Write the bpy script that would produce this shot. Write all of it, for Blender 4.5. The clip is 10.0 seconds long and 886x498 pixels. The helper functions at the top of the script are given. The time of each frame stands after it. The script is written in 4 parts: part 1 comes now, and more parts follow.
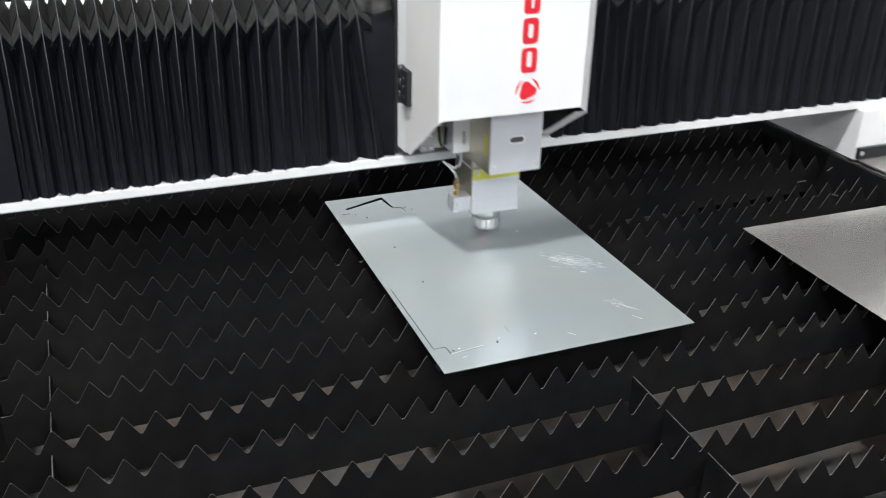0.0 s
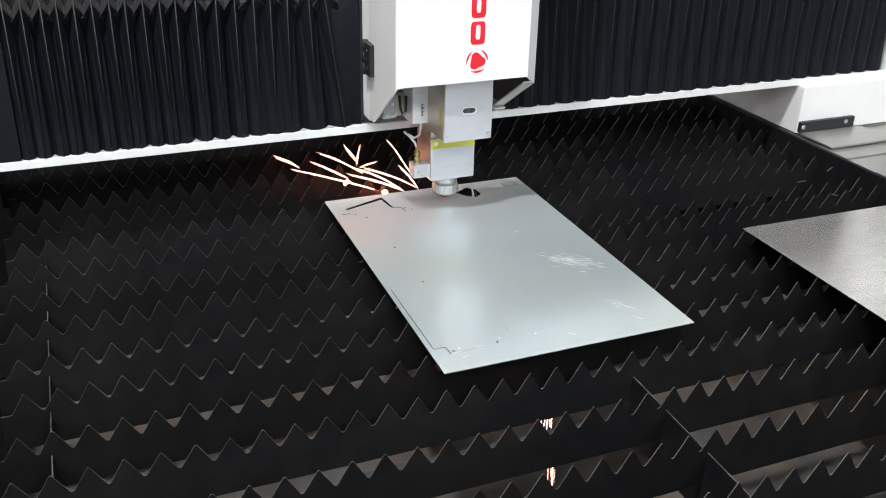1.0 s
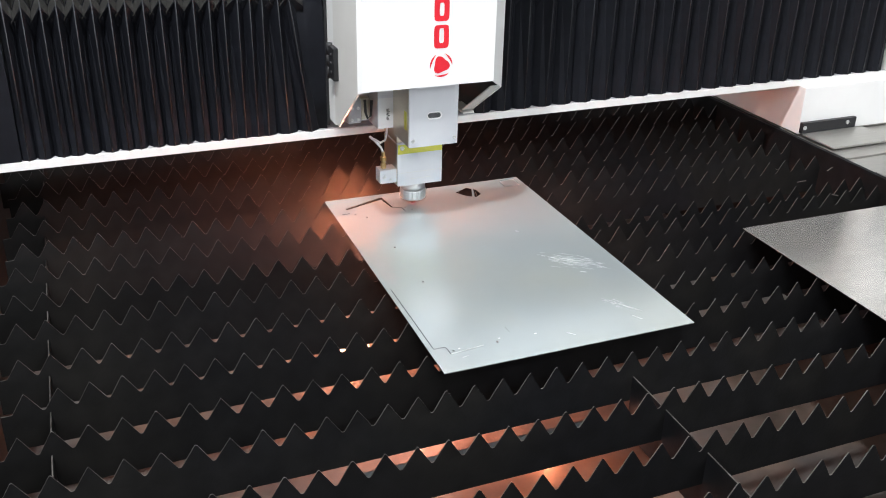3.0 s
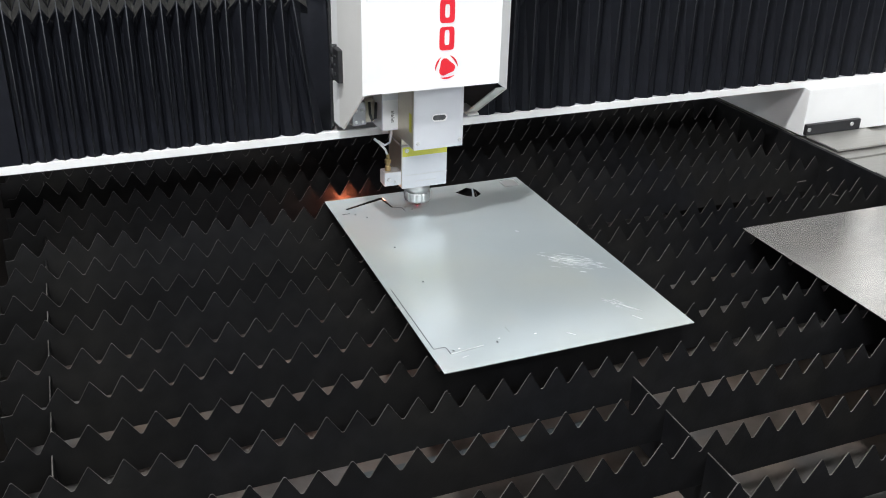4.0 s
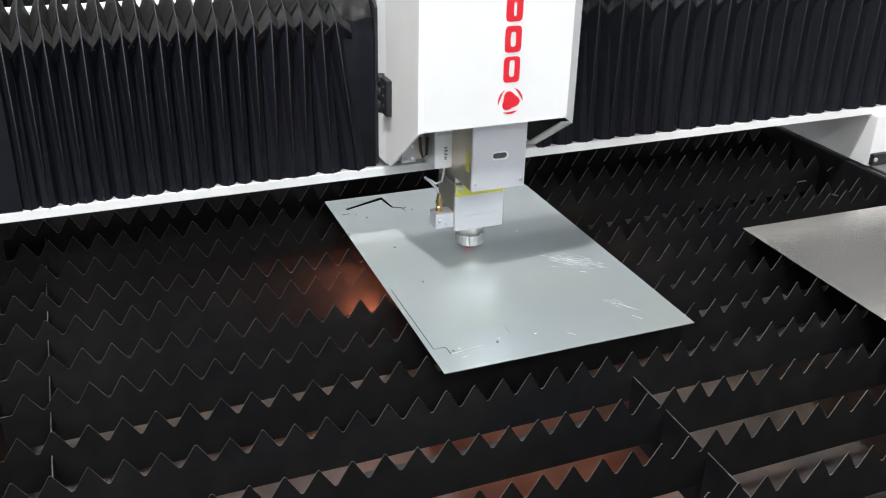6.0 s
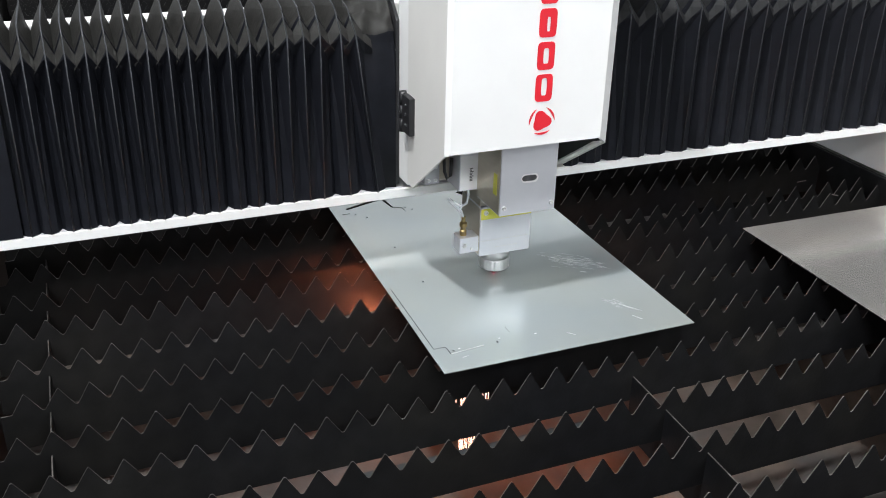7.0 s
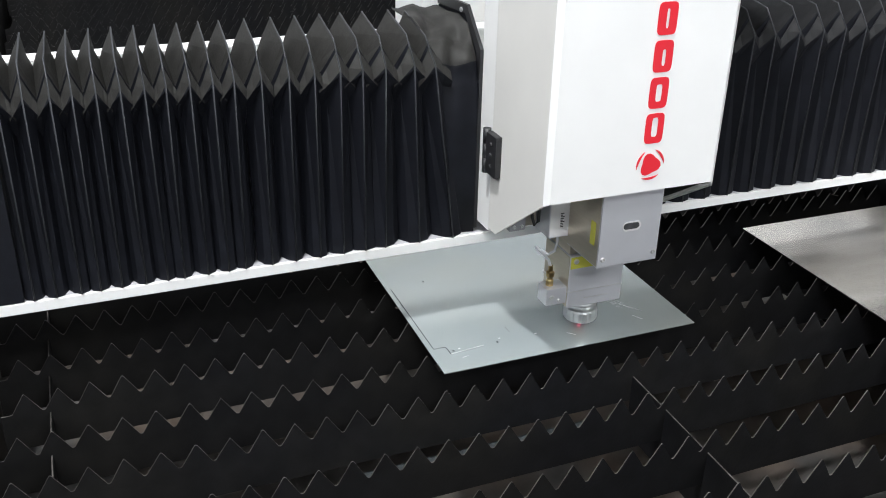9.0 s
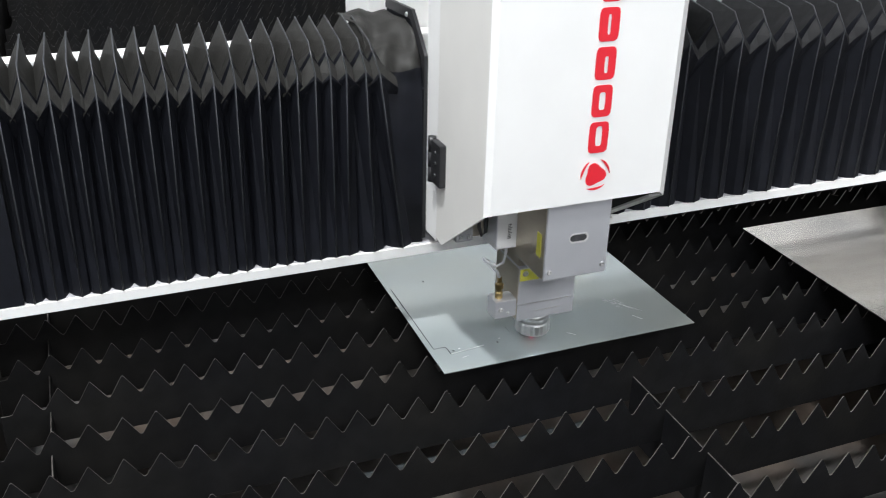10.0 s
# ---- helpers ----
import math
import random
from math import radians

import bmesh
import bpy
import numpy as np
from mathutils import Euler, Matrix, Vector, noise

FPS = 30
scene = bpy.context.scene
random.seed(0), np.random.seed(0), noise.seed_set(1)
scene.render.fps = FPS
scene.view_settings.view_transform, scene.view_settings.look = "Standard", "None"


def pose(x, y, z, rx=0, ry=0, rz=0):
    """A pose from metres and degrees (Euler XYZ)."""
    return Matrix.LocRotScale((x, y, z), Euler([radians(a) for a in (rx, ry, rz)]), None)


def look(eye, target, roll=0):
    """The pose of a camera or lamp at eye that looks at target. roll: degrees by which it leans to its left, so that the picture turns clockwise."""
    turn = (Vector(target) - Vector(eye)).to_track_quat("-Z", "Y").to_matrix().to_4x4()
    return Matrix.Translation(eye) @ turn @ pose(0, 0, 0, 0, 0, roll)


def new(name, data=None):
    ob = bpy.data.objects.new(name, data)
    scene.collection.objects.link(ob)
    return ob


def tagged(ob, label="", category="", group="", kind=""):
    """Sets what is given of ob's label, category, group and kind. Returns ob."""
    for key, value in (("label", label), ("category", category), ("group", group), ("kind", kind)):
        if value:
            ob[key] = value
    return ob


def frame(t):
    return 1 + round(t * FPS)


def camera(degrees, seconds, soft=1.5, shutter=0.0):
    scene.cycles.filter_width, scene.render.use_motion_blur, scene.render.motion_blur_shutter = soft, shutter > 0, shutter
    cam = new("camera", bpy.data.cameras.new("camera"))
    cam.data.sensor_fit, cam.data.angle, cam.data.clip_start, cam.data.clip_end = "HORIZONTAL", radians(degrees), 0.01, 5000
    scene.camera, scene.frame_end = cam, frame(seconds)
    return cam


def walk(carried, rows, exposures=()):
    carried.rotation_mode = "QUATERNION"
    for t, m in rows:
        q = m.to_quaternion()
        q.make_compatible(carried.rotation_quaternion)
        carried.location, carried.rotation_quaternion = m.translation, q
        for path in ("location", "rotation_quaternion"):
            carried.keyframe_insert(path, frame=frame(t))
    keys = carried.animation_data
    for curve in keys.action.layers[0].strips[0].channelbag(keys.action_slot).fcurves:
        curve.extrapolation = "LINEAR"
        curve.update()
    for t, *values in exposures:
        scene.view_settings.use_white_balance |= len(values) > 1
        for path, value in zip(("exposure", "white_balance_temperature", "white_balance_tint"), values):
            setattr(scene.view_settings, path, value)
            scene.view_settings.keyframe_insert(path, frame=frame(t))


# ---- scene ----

# World: the tips of the slats lie at z = 0, the workshop floor at z = -0.85.
# x runs along the gantry beam, y away from the camera.
cam = camera(49.9, 10.0, soft=1.0, shutter=0.5)
EYE = (0.0, 0.0, 0.884)
AIM = (EYE[0] + math.sin(radians(22.54)) * math.cos(radians(26.05)),
       EYE[1] + math.cos(radians(22.54)) * math.cos(radians(26.05)),
       EYE[2] - math.sin(radians(26.05)))
walk(cam, [(0.0, look(EYE, AIM, 1.38)), (10.0, look(EYE, AIM, 1.38))])
scene.view_settings.exposure = 0.08

# ---------------------------------------------------------------- light
world = bpy.data.worlds.new("hall_air")
world.use_nodes = True
world.node_tree.nodes["Background"].inputs[0].default_value = (0.75, 0.85, 1.0, 1)
world.node_tree.nodes["Background"].inputs[1].default_value = 0.05
scene.world = world


def area_lamp(x, y, z, sx, sy, watts, colour=(0.965, 0.98, 1.0), target=None):
    data = bpy.data.lights.new("ceiling_lamp", "AREA")
    data.shape, data.size, data.size_y, data.energy, data.color = "RECTANGLE", sx, sy, watts, colour
    ob = new("ceiling_lamp", data)
    ob.matrix_world = look((x, y, z), target or (x, y, z - 1))
    return ob


# the first lamp follows from the shadows; the others are added, unseen fill
LAMPS = [(-0.52, 0.60, 4.05, 0.18, 0.18, 215), (-3.4, 0.6, 4.05, 1.6, 0.6, 100), (3.4, -1.2, 4.05, 1.6, 0.6, 125),
         (-1.4, -3.2, 4.05, 1.6, 0.6, 175), (1.6, -4.2, 4.05, 1.6, 0.6, 140), (-4.6, 7.4, 4.05, 1.6, 0.6, 80),
         # unseen strips added to brighten what the sheets reflect
         (5.0, 6.8, 4.05, 7.8, 0.8, 50),
         (5.0, 8.9, 4.05, 7.8, 0.8, 50), (5.0, 11.0, 4.05, 7.8, 0.8, 50)]
for lx, ly, lz, sx, sy, watts in LAMPS:
    area_lamp(lx, ly, lz - 0.03, sx, sy, watts)


# ---------------------------------------------------------------- materials
def material(name, colour, rough=0.5, metal=0.0, vary=0.15, scale=30.0, bump=0.0, bump_scale=200.0,
             stretch=(1, 1, 1), per_object=0.0, coat=0.0, spec=0.5, second=None):
    m = bpy.data.materials.new(name)
    m.use_nodes = True
    nt = m.node_tree
    b = nt.nodes["Principled BSDF"]
    b.inputs["Roughness"].default_value = rough
    b.inputs["Metallic"].default_value = metal
    b.inputs["Coat Weight"].default_value = coat
    b.inputs["Specular IOR Level"].default_value = spec
    tc = nt.nodes.new("ShaderNodeTexCoord")
    mp = nt.nodes.new("ShaderNodeMapping")
    mp.inputs["Scale"].default_value = stretch
    nt.links.new(tc.outputs["Object"], mp.inputs[0])
    big = nt.nodes.new("ShaderNodeTexNoise")
    big.inputs["Scale"].default_value = scale / 8
    big.inputs["Detail"].default_value = 4
    fine = nt.nodes.new("ShaderNodeTexNoise")
    fine.inputs["Scale"].default_value = scale
    fine.inputs["Detail"].default_value = 6
    for n in (big, fine):
        nt.links.new(mp.outputs[0], n.inputs["Vector"])
    add = nt.nodes.new("ShaderNodeMath")
    add.operation = "ADD"
    nt.links.new(big.outputs["Fac"], add.inputs[0])
    nt.links.new(fine.outputs["Fac"], add.inputs[1])
    rng = nt.nodes.new("ShaderNodeMapRange")
    rng.inputs["From Min"].default_value, rng.inputs["From Max"].default_value = 0.65, 1.35
    rng.inputs["To Min"].default_value, rng.inputs["To Max"].default_value = 1 - vary, 1 + vary
    nt.links.new(add.outputs[0], rng.inputs["Value"])
    last = rng.outputs[0]
    if per_object:
        info = nt.nodes.new("ShaderNodeObjectInfo")
        r2 = nt.nodes.new("ShaderNodeMapRange")
        r2.inputs["To Min"].default_value, r2.inputs["To Max"].default_value = 1 - per_object, 1 + per_object
        nt.links.new(info.outputs["Random"], r2.inputs["Value"])
        mul = nt.nodes.new("ShaderNodeMath")
        mul.operation = "MULTIPLY"
        nt.links.new(last, mul.inputs[0])
        nt.links.new(r2.outputs[0], mul.inputs[1])
        last = mul.outputs[0]
    mix = nt.nodes.new("ShaderNodeVectorMath")
    mix.operation = "SCALE"
    mix.inputs[0].default_value = colour
    if second:
        # a second tint in broad, soft patches
        st = nt.nodes.new("ShaderNodeTexNoise")
        st.inputs["Scale"].default_value = 3.2
        st.inputs["Detail"].default_value = 3
        nt.links.new(tc.outputs["Object"], st.inputs["Vector"])
        ramp = nt.nodes.new("ShaderNodeValToRGB")
        ramp.color_ramp.elements[0].position, ramp.color_ramp.elements[1].position = 0.40, 0.62
        ramp.color_ramp.elements[0].color, ramp.color_ramp.elements[1].color = (*colour, 1), (*second, 1)
        nt.links.new(st.outputs["Fac"], ramp.inputs["Fac"])
        nt.links.new(ramp.outputs["Color"], mix.inputs[0])
    nt.links.new(last, mix.inputs["Scale"])
    nt.links.new(mix.outputs["Vector"], b.inputs["Base Color"])
    if bump:
        bn = nt.nodes.new("ShaderNodeTexNoise")
        bn.inputs["Scale"].default_value = bump_scale
        bn.inputs["Detail"].default_value = 3
        nt.links.new(mp.outputs[0], bn.inputs["Vector"])
        bp = nt.nodes.new("ShaderNodeBump")
        bp.inputs["Strength"].default_value = bump
        bp.inputs["Distance"].default_value = 0.002
        nt.links.new(bn.outputs["Fac"], bp.inputs["Height"])
        nt.links.new(bp.outputs[0], b.inputs["Normal"])
    return m


def glowing(name, colour, strength):
    m = bpy.data.materials.new(name)
    m.use_nodes = True
    b = m.node_tree.nodes["Principled BSDF"]
    b.inputs["Base Color"].default_value = (0.2, 0.1, 0.05, 1)
    b.inputs["Emission Color"].default_value = (*colour, 1)
    b.inputs["Emission Strength"].default_value = strength
    return m


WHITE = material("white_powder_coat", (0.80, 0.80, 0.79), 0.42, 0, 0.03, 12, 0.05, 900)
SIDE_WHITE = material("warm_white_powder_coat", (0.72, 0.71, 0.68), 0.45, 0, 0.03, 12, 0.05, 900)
GREY = material("plain_grey", (0.40, 0.40, 0.42), 0.5, 0, 0.08, 20, 0.05, 500)
HALL = material("hall_paint", (0.62, 0.64, 0.66), 0.8, 0, 0.06, 2, 0.1, 30)
FLOOR = material("workshop_concrete", (0.33, 0.33, 0.33), 0.6, 0, 0.25, 6, 0.2, 60)
BLACK = material("burnt_black_steel", (0.0074, 0.0077, 0.0091), 0.55, 0.0, 0.5, 26, 0.12, 140, per_object=0.25, spec=0.2, second=(0.0088, 0.0085, 0.0081))
EDGE = material("worn_cut_edge", (0.112, 0.106, 0.098), 0.45, 0.6, 0.7, 60, 0.1, 300)
FABRIC = material("black_bellows_fabric", (0.0070, 0.0079, 0.0115), 0.6, 0.0, 0.3, 40, 0.25, 700, spec=0.16)
# lighter fabric for the top facets: light from above put into the colour
LIT_TOP = material("bellows_fabric_lit_top", (0.0245, 0.0240, 0.0225), 0.6, 0.0, 0.4, 50, 0.3, 500, spec=0.25)
HALF_LIT_TOP = material("bellows_fabric_half_lit_top", (0.0145, 0.0148, 0.0158), 0.6, 0.0, 0.35, 50, 0.3, 500, spec=0.2)
SEAM = material("bellows_edge_binding", (0.031, 0.033, 0.038), 0.5, 0.0, 0.2, 60)
PLATE = material("black_anodised_plate", (0.018, 0.018, 0.02), 0.45, 0.0, 0.2, 40)
# the second tint stands in for soft mottled reflections on the sheet
ZINC = material("galvanised_sheet", (0.478, 0.533, 0.546), 0.25, 0.56, 0.05, 6, second=(0.497, 0.534, 0.514))
# drawn-out streaks and warmer second tint stand in for reflected light
STEEL = material("plain_steel_sheet", (0.55, 0.535, 0.505), 0.20, 0.78, 0.12, 14, stretch=(0.5, 2.2, 1), second=(0.59, 0.56, 0.52))
SCRATCH = material("bare_scratch", (0.66, 0.67, 0.67), 0.4, 0.45, 0.1, 40)
KERF = material("burnt_kerf", (0.012, 0.012, 0.012), 0.8, 0, 0.2, 50)
ALU = material("anodised_aluminium", (0.69, 0.70, 0.735), 0.42, 0.55, 0.04, 20, 0.04, 900)
ALU2 = material("machined_aluminium", (0.50, 0.50, 0.49), 0.3, 0.85, 0.06, 30, 0.05, 500, stretch=(1, 1, 8))
# on the cutting head this tan tone stands in for warm reflections
WARM_ALU = material("warm_toned_aluminium", (0.56, 0.51, 0.42), 0.3, 0.85, 0.06, 30, 0.05, 500, stretch=(1, 1, 8))
RIM = material("polished_rim", (0.88, 0.88, 0.88), 0.35, 0.4, 0.04, 40)
CHROME = material("chromed_steel", (0.70, 0.70, 0.70), 0.28, 0.92, 0.05, 40)
BRASS = material("brass_fitting", (0.58, 0.43, 0.20), 0.3, 1.0, 0.1, 60)
COPPER = material("copper_nozzle", (0.6, 0.32, 0.2), 0.25, 1.0, 0.1, 60)
RED = material("red_paint", (0.72, 0.015, 0.03), 0.4, 0, 0.05, 20)
YELLOW = material("yellow_sticker", (0.62, 0.60, 0.08), 0.5, 0, 0.08, 60)
PANE = material("dark_window", (0.075, 0.077, 0.08), 0.35, 0.2, 0.5, 90)
INK = material("black_ink", (0.03, 0.03, 0.03), 0.6, 0, 0.1, 60)
PAPER = material("white_sticker", (0.78, 0.78, 0.78), 0.5, 0, 0.03, 60)
TRAY = material("scrap_tray_steel", (0.063, 0.061, 0.059), 0.65, 0.1, 0.5, 10, 0.3, 60, second=(0.090, 0.067, 0.052))
RUST = material("brown_worn_steel", (0.15, 0.115, 0.105), 0.5, 0.2, 0.4, 60)
BARE = material("bluish_bare_steel", (0.050, 0.058, 0.062), 0.45, 0.4, 0.25, 24, 0.1, 200)
COVER = material("telescopic_cover_steel", (0.46, 0.45, 0.42), 0.35, 0.7, 0.08, 20, 0.04, 300, stretch=(1, 6, 1))
PILOT = glowing("red_pilot_light", (1.0, 0.10, 0.22), 4.0)
SPARK = glowing("white_hot_spark", (1.0, 0.50, 0.37), 8.0)
EMBER = glowing("orange_spark", (1.0, 0.24, 0.12), 2.2)
# strong glow for drops added to light the slats and the tray
SLAG_LIGHT = glowing("orange_slag_light", (1.0, 0.27, 0.12), 800.0)
SLAG_LIGHT_HOT = glowing("hot_slag_light", (1.0, 0.36, 0.24), 3900.0)
SLAG_LIGHT_MID = glowing("mid_slag_light", (1.0, 0.36, 0.24), 2300.0)
SLAG_LIGHT_DIM = glowing("dim_slag_light", (1.0, 0.24, 0.10), 260.0)
GOLD = glowing("gold_spark", (1.0, 0.28, 0.12), 2.8)
PALE = glowing("pale_spark", (1.0, 0.50, 0.38), 3.2)


# ---------------------------------------------------------------- mesh helpers
def mesh_of(name, bm, mats):
    bmesh.ops.recalc_face_normals(bm, faces=bm.faces)
    me = bpy.data.meshes.new(name)
    bm.to_mesh(me)
    bm.free()
    for m in (mats if isinstance(mats, (list, tuple)) else [mats]):
        me.materials.append(m)
    return me


def thing(name, label, category, group="", kind=""):
    ob = new(name)
    ob.empty_display_size = 0.05
    return tagged(ob, label, category, group, kind)


def part(name, bm, mats, parent=None, label=""):
    ob = new(name, mesh_of(name, bm, mats))
    if parent is not None:
        ob.parent = parent
    if label:
        tagged(ob, label)
    return ob


def box(bm, x0, x1, y0, y1, z0, z1, bevel=0.0, segs=2, mat=0):
    r = bmesh.ops.create_cube(bm, size=1.0, matrix=Matrix.LocRotScale(
        ((x0 + x1) / 2, (y0 + y1) / 2, (z0 + z1) / 2), None, (x1 - x0, y1 - y0, z1 - z0)))
    vs = r["verts"]
    faces = {f for v in vs for f in v.link_faces}
    if mat:
        for f in faces:
            f.material_index = mat
    if bevel:
        es = list({e for v in vs for e in v.link_edges})
        bmesh.ops.bevel(bm, geom=es, offset=bevel, segments=segs, affect="EDGES", profile=0.7)
    return bm


def one_box(*a, **k):
    return box(bmesh.new(), *a, **k)


def tube(bm, path, r, sides=8, mat=0):
    """A round bar along a list of points."""
    path = [Vector(p) for p in path]
    rings = []
    for i, p in enumerate(path):
        d = (path[min(i + 1, len(path) - 1)] - path[max(i - 1, 0)]).normalized()
        side = d.cross(Vector((0.31, 0.17, 0.93))).normalized()
        up = side.cross(d)
        rings.append([bm.verts.new(p + r * (math.cos(a) * side + math.sin(a) * up))
                      for a in [2 * math.pi * k / sides for k in range(sides)]])
    for a, b in zip(rings, rings[1:]):
        for k in range(sides):
            f = bm.faces.new((a[k], a[(k + 1) % sides], b[(k + 1) % sides], b[k]))
            f.material_index, f.smooth = mat, True
    bm.faces.new(rings[0][::-1]).material_index = mat
    bm.faces.new(rings[-1]).material_index = mat
    return bm


def lathe(bm, profile, centre=(0, 0, 0), sides=40, smooth=True):
    """A turned part about the upright axis; profile of (radius, height)."""
    rings = []
    for r, z in profile:
        rings.append([bm.verts.new((centre[0] + r * math.cos(2 * math.pi * k / sides),
                                    centre[1] + r * math.sin(2 * math.pi * k / sides), centre[2] + z)) for k in range(sides)])
    for a, b in zip(rings, rings[1:]):
        for k in range(sides):
            bm.faces.new((a[k], a[(k + 1) % sides], b[(k + 1) % sides], b[k])).smooth = smooth
    bm.faces.new(rings[0][::-1])
    bm.faces.new(rings[-1])
    return bm


def prism(bm, outline, to3, depth, mat=0):
    """A plate from a flat outline; to3 maps (u, v, w) into space, w from 0 to depth."""
    a = [bm.verts.new(to3(u, v, 0)) for u, v in outline]
    b = [bm.verts.new(to3(u, v, depth)) for u, v in outline]
    bm.faces.new(a[::-1]).material_index = mat
    bm.faces.new(b).material_index = mat
    n = len(a)
    for k in range(n):
        bm.faces.new((a[k], a[(k + 1) % n], b[(k + 1) % n], b[k])).material_index = mat
    return bm


def ellipse(cx, cy, rx, ry, n=20, a0=0.0, a1=2 * math.pi):
    return [(cx + rx * math.cos(a0 + (a1 - a0) * k / n), cy + ry * math.sin(a0 + (a1 - a0) * k / n)) for k in range(n)]


def screw(parent, x, y, z, axis, r=0.004, mats=None, name="screw"):
    bm = lathe(bmesh.new(), [(r, 0), (r, 0.0018), (r * 0.75, 0.003), (r * 0.45, 0.003), (r * 0.4, 0.0014)], sides=16)
    ob = part(name, bm, mats or CHROME, parent)
    ob.matrix_basis = Matrix.Translation((x, y, z)) @ Vector(axis).to_track_quat("Z", "Y").to_matrix().to_4x4()
    return ob


# ---------------------------------------------------------------- the hall
def hall():
    x0, x1, y0, y1, z0, z1 = -7, 9, -6, 12, -0.85, 4.2
    for name, b in (("floor", (x0, x1, y0, y1, z0 - 0.1, z0)), ("ceiling", (x0, x1, y0, y1, z1, z1 + 0.1)),
                    ("wall_west", (x0 - 0.2, x0, y0, y1, z0, z1)), ("wall_east", (x1, x1 + 0.2, y0, y1, z0, z1)),
                    ("wall_south", (x0 - 0.2, x1 + 0.2, y0 - 0.2, y0, z0, z1)), ("wall_north", (x0 - 0.2, x1 + 0.2, y1, y1 + 0.2, z0, z1))):
        ob = part(name, one_box(*b), FLOOR if name == "floor" else HALL)
        tagged(ob, "grey concrete workshop floor" if name == "floor" else "plain light grey painted hall surface",
               name.split("_")[0], kind="structure")
    for lx, ly, lz, sx, sy, w in LAMPS:
        lamp = thing("ceiling_light", "white flat panel light added unseen under the hall ceiling", "ceiling light", "hall ceiling lights")
        lamp.location = (lx, ly, lz)
        part("frame", one_box(-sx / 2 - 0.04, sx / 2 + 0.04, -sy / 2 - 0.04, sy / 2 + 0.04, 0.0, 0.15, 0.005), WHITE, lamp)


hall()

# ---------------------------------------------------------------- the cutting bed
BED_X0, BED_X1, BED_Y0, BED_Y1 = -0.205, 1.905, 0.36, 5.3
PITCH, TOOTH, SLAT_STEP, SLAT_T, SLAT_H = 0.0501, 0.036, 0.1152, 0.0020, 0.103
# shift along x of the first teeth, slat by slat from the front
SHIFTS = {0: 0.012, 1: 0.021, 2: 0.030, 3: 0.005, 4: 0.0035, 5: 0.0068, 6: 0.0022, 7: 0.0085, 8: 0.0196, 9: 0.012, 10: 0.0079, 11: 0.0058,
          12: 0.0067, 13: 0.022, 14: 0.0165, 15: 0.0225, 16: 0.026}
# place along y and turn of the slats that sit loose in their slots
LOOSE = {3: (0.8285, 0.0), 4: (0.9442, 0.06), 5: (1.0647, -0.02), 6: (1.1832, -0.07), 7: (1.2885, 0.26), 8: (1.4058, 0.23), 9: (1.5177, 0.60),
         10: (1.6402, 0.21), 11: (1.7481, -1.40), 12: (1.8723, -0.10)}


def slat_mesh(seed):
    rnd = random.Random(seed)
    bm = bmesh.new()
    top = []
    n = 41
    for k in range(n):
        jit = rnd.uniform(-0.0012, 0.0012)
        h = rnd.uniform(-0.0022, 0.0004)
        c = -0.15 + k * PITCH
        blunt = rnd.uniform(0.0012, 0.0024)
        top += [(c - 0.0225, -TOOTH + 0.0006), (c - blunt + jit, h - 0.0012), (c + jit, h), (c + blunt + jit, h - 0.0012),
                (c + 0.0225, -TOOTH + 0.0006), (c + 0.025, -TOOTH)]
    top = [(-0.19, -TOOTH)] + top + [(1.89, -TOOTH)]
    front, back, fb, bb = [], [], [], []
    for px, pz in top:
        front.append(bm.verts.new((px, -SLAT_T / 2, pz)))
        back.append(bm.verts.new((px, SLAT_T / 2, pz)))
    for k, (px, pz) in enumerate(top):
        fb.append(bm.verts.new((px, -SLAT_T / 2, -SLAT_H)))
        bb.append(bm.verts.new((px, SLAT_T / 2, -SLAT_H)))
    for k in range(len(top) - 1):
        bm.faces.new((front[k], front[k + 1], fb[k + 1], fb[k]))
        bm.faces.new((back[k + 1], back[k], bb[k], bb[k + 1]))
        f = bm.faces.new((front[k + 1], front[k], back[k], back[k + 1]))
        f.material_index = 1
        f = bm.faces.new((fb[k], fb[k + 1], bb[k + 1], bb[k]))
        f.material_index = 1
    bm.faces.new((front[0], fb[0], bb[0], back[0]))
    bm.faces.new((front[-1], back[-1], bb[-1], fb[-1]))
    rim = bm.copy()
    bmesh.ops.delete(bm, geom=[f for f in bm.faces if f.material_index == 1], context="FACES_ONLY")
    bmesh.ops.delete(rim, geom=[f for f in rim.faces if f.material_index == 0], context="FACES_ONLY")
    for f in rim.faces:
        f.material_index = 0
    return mesh_of("slat", bm, BLACK), mesh_of("worn_edge", rim, EDGE)


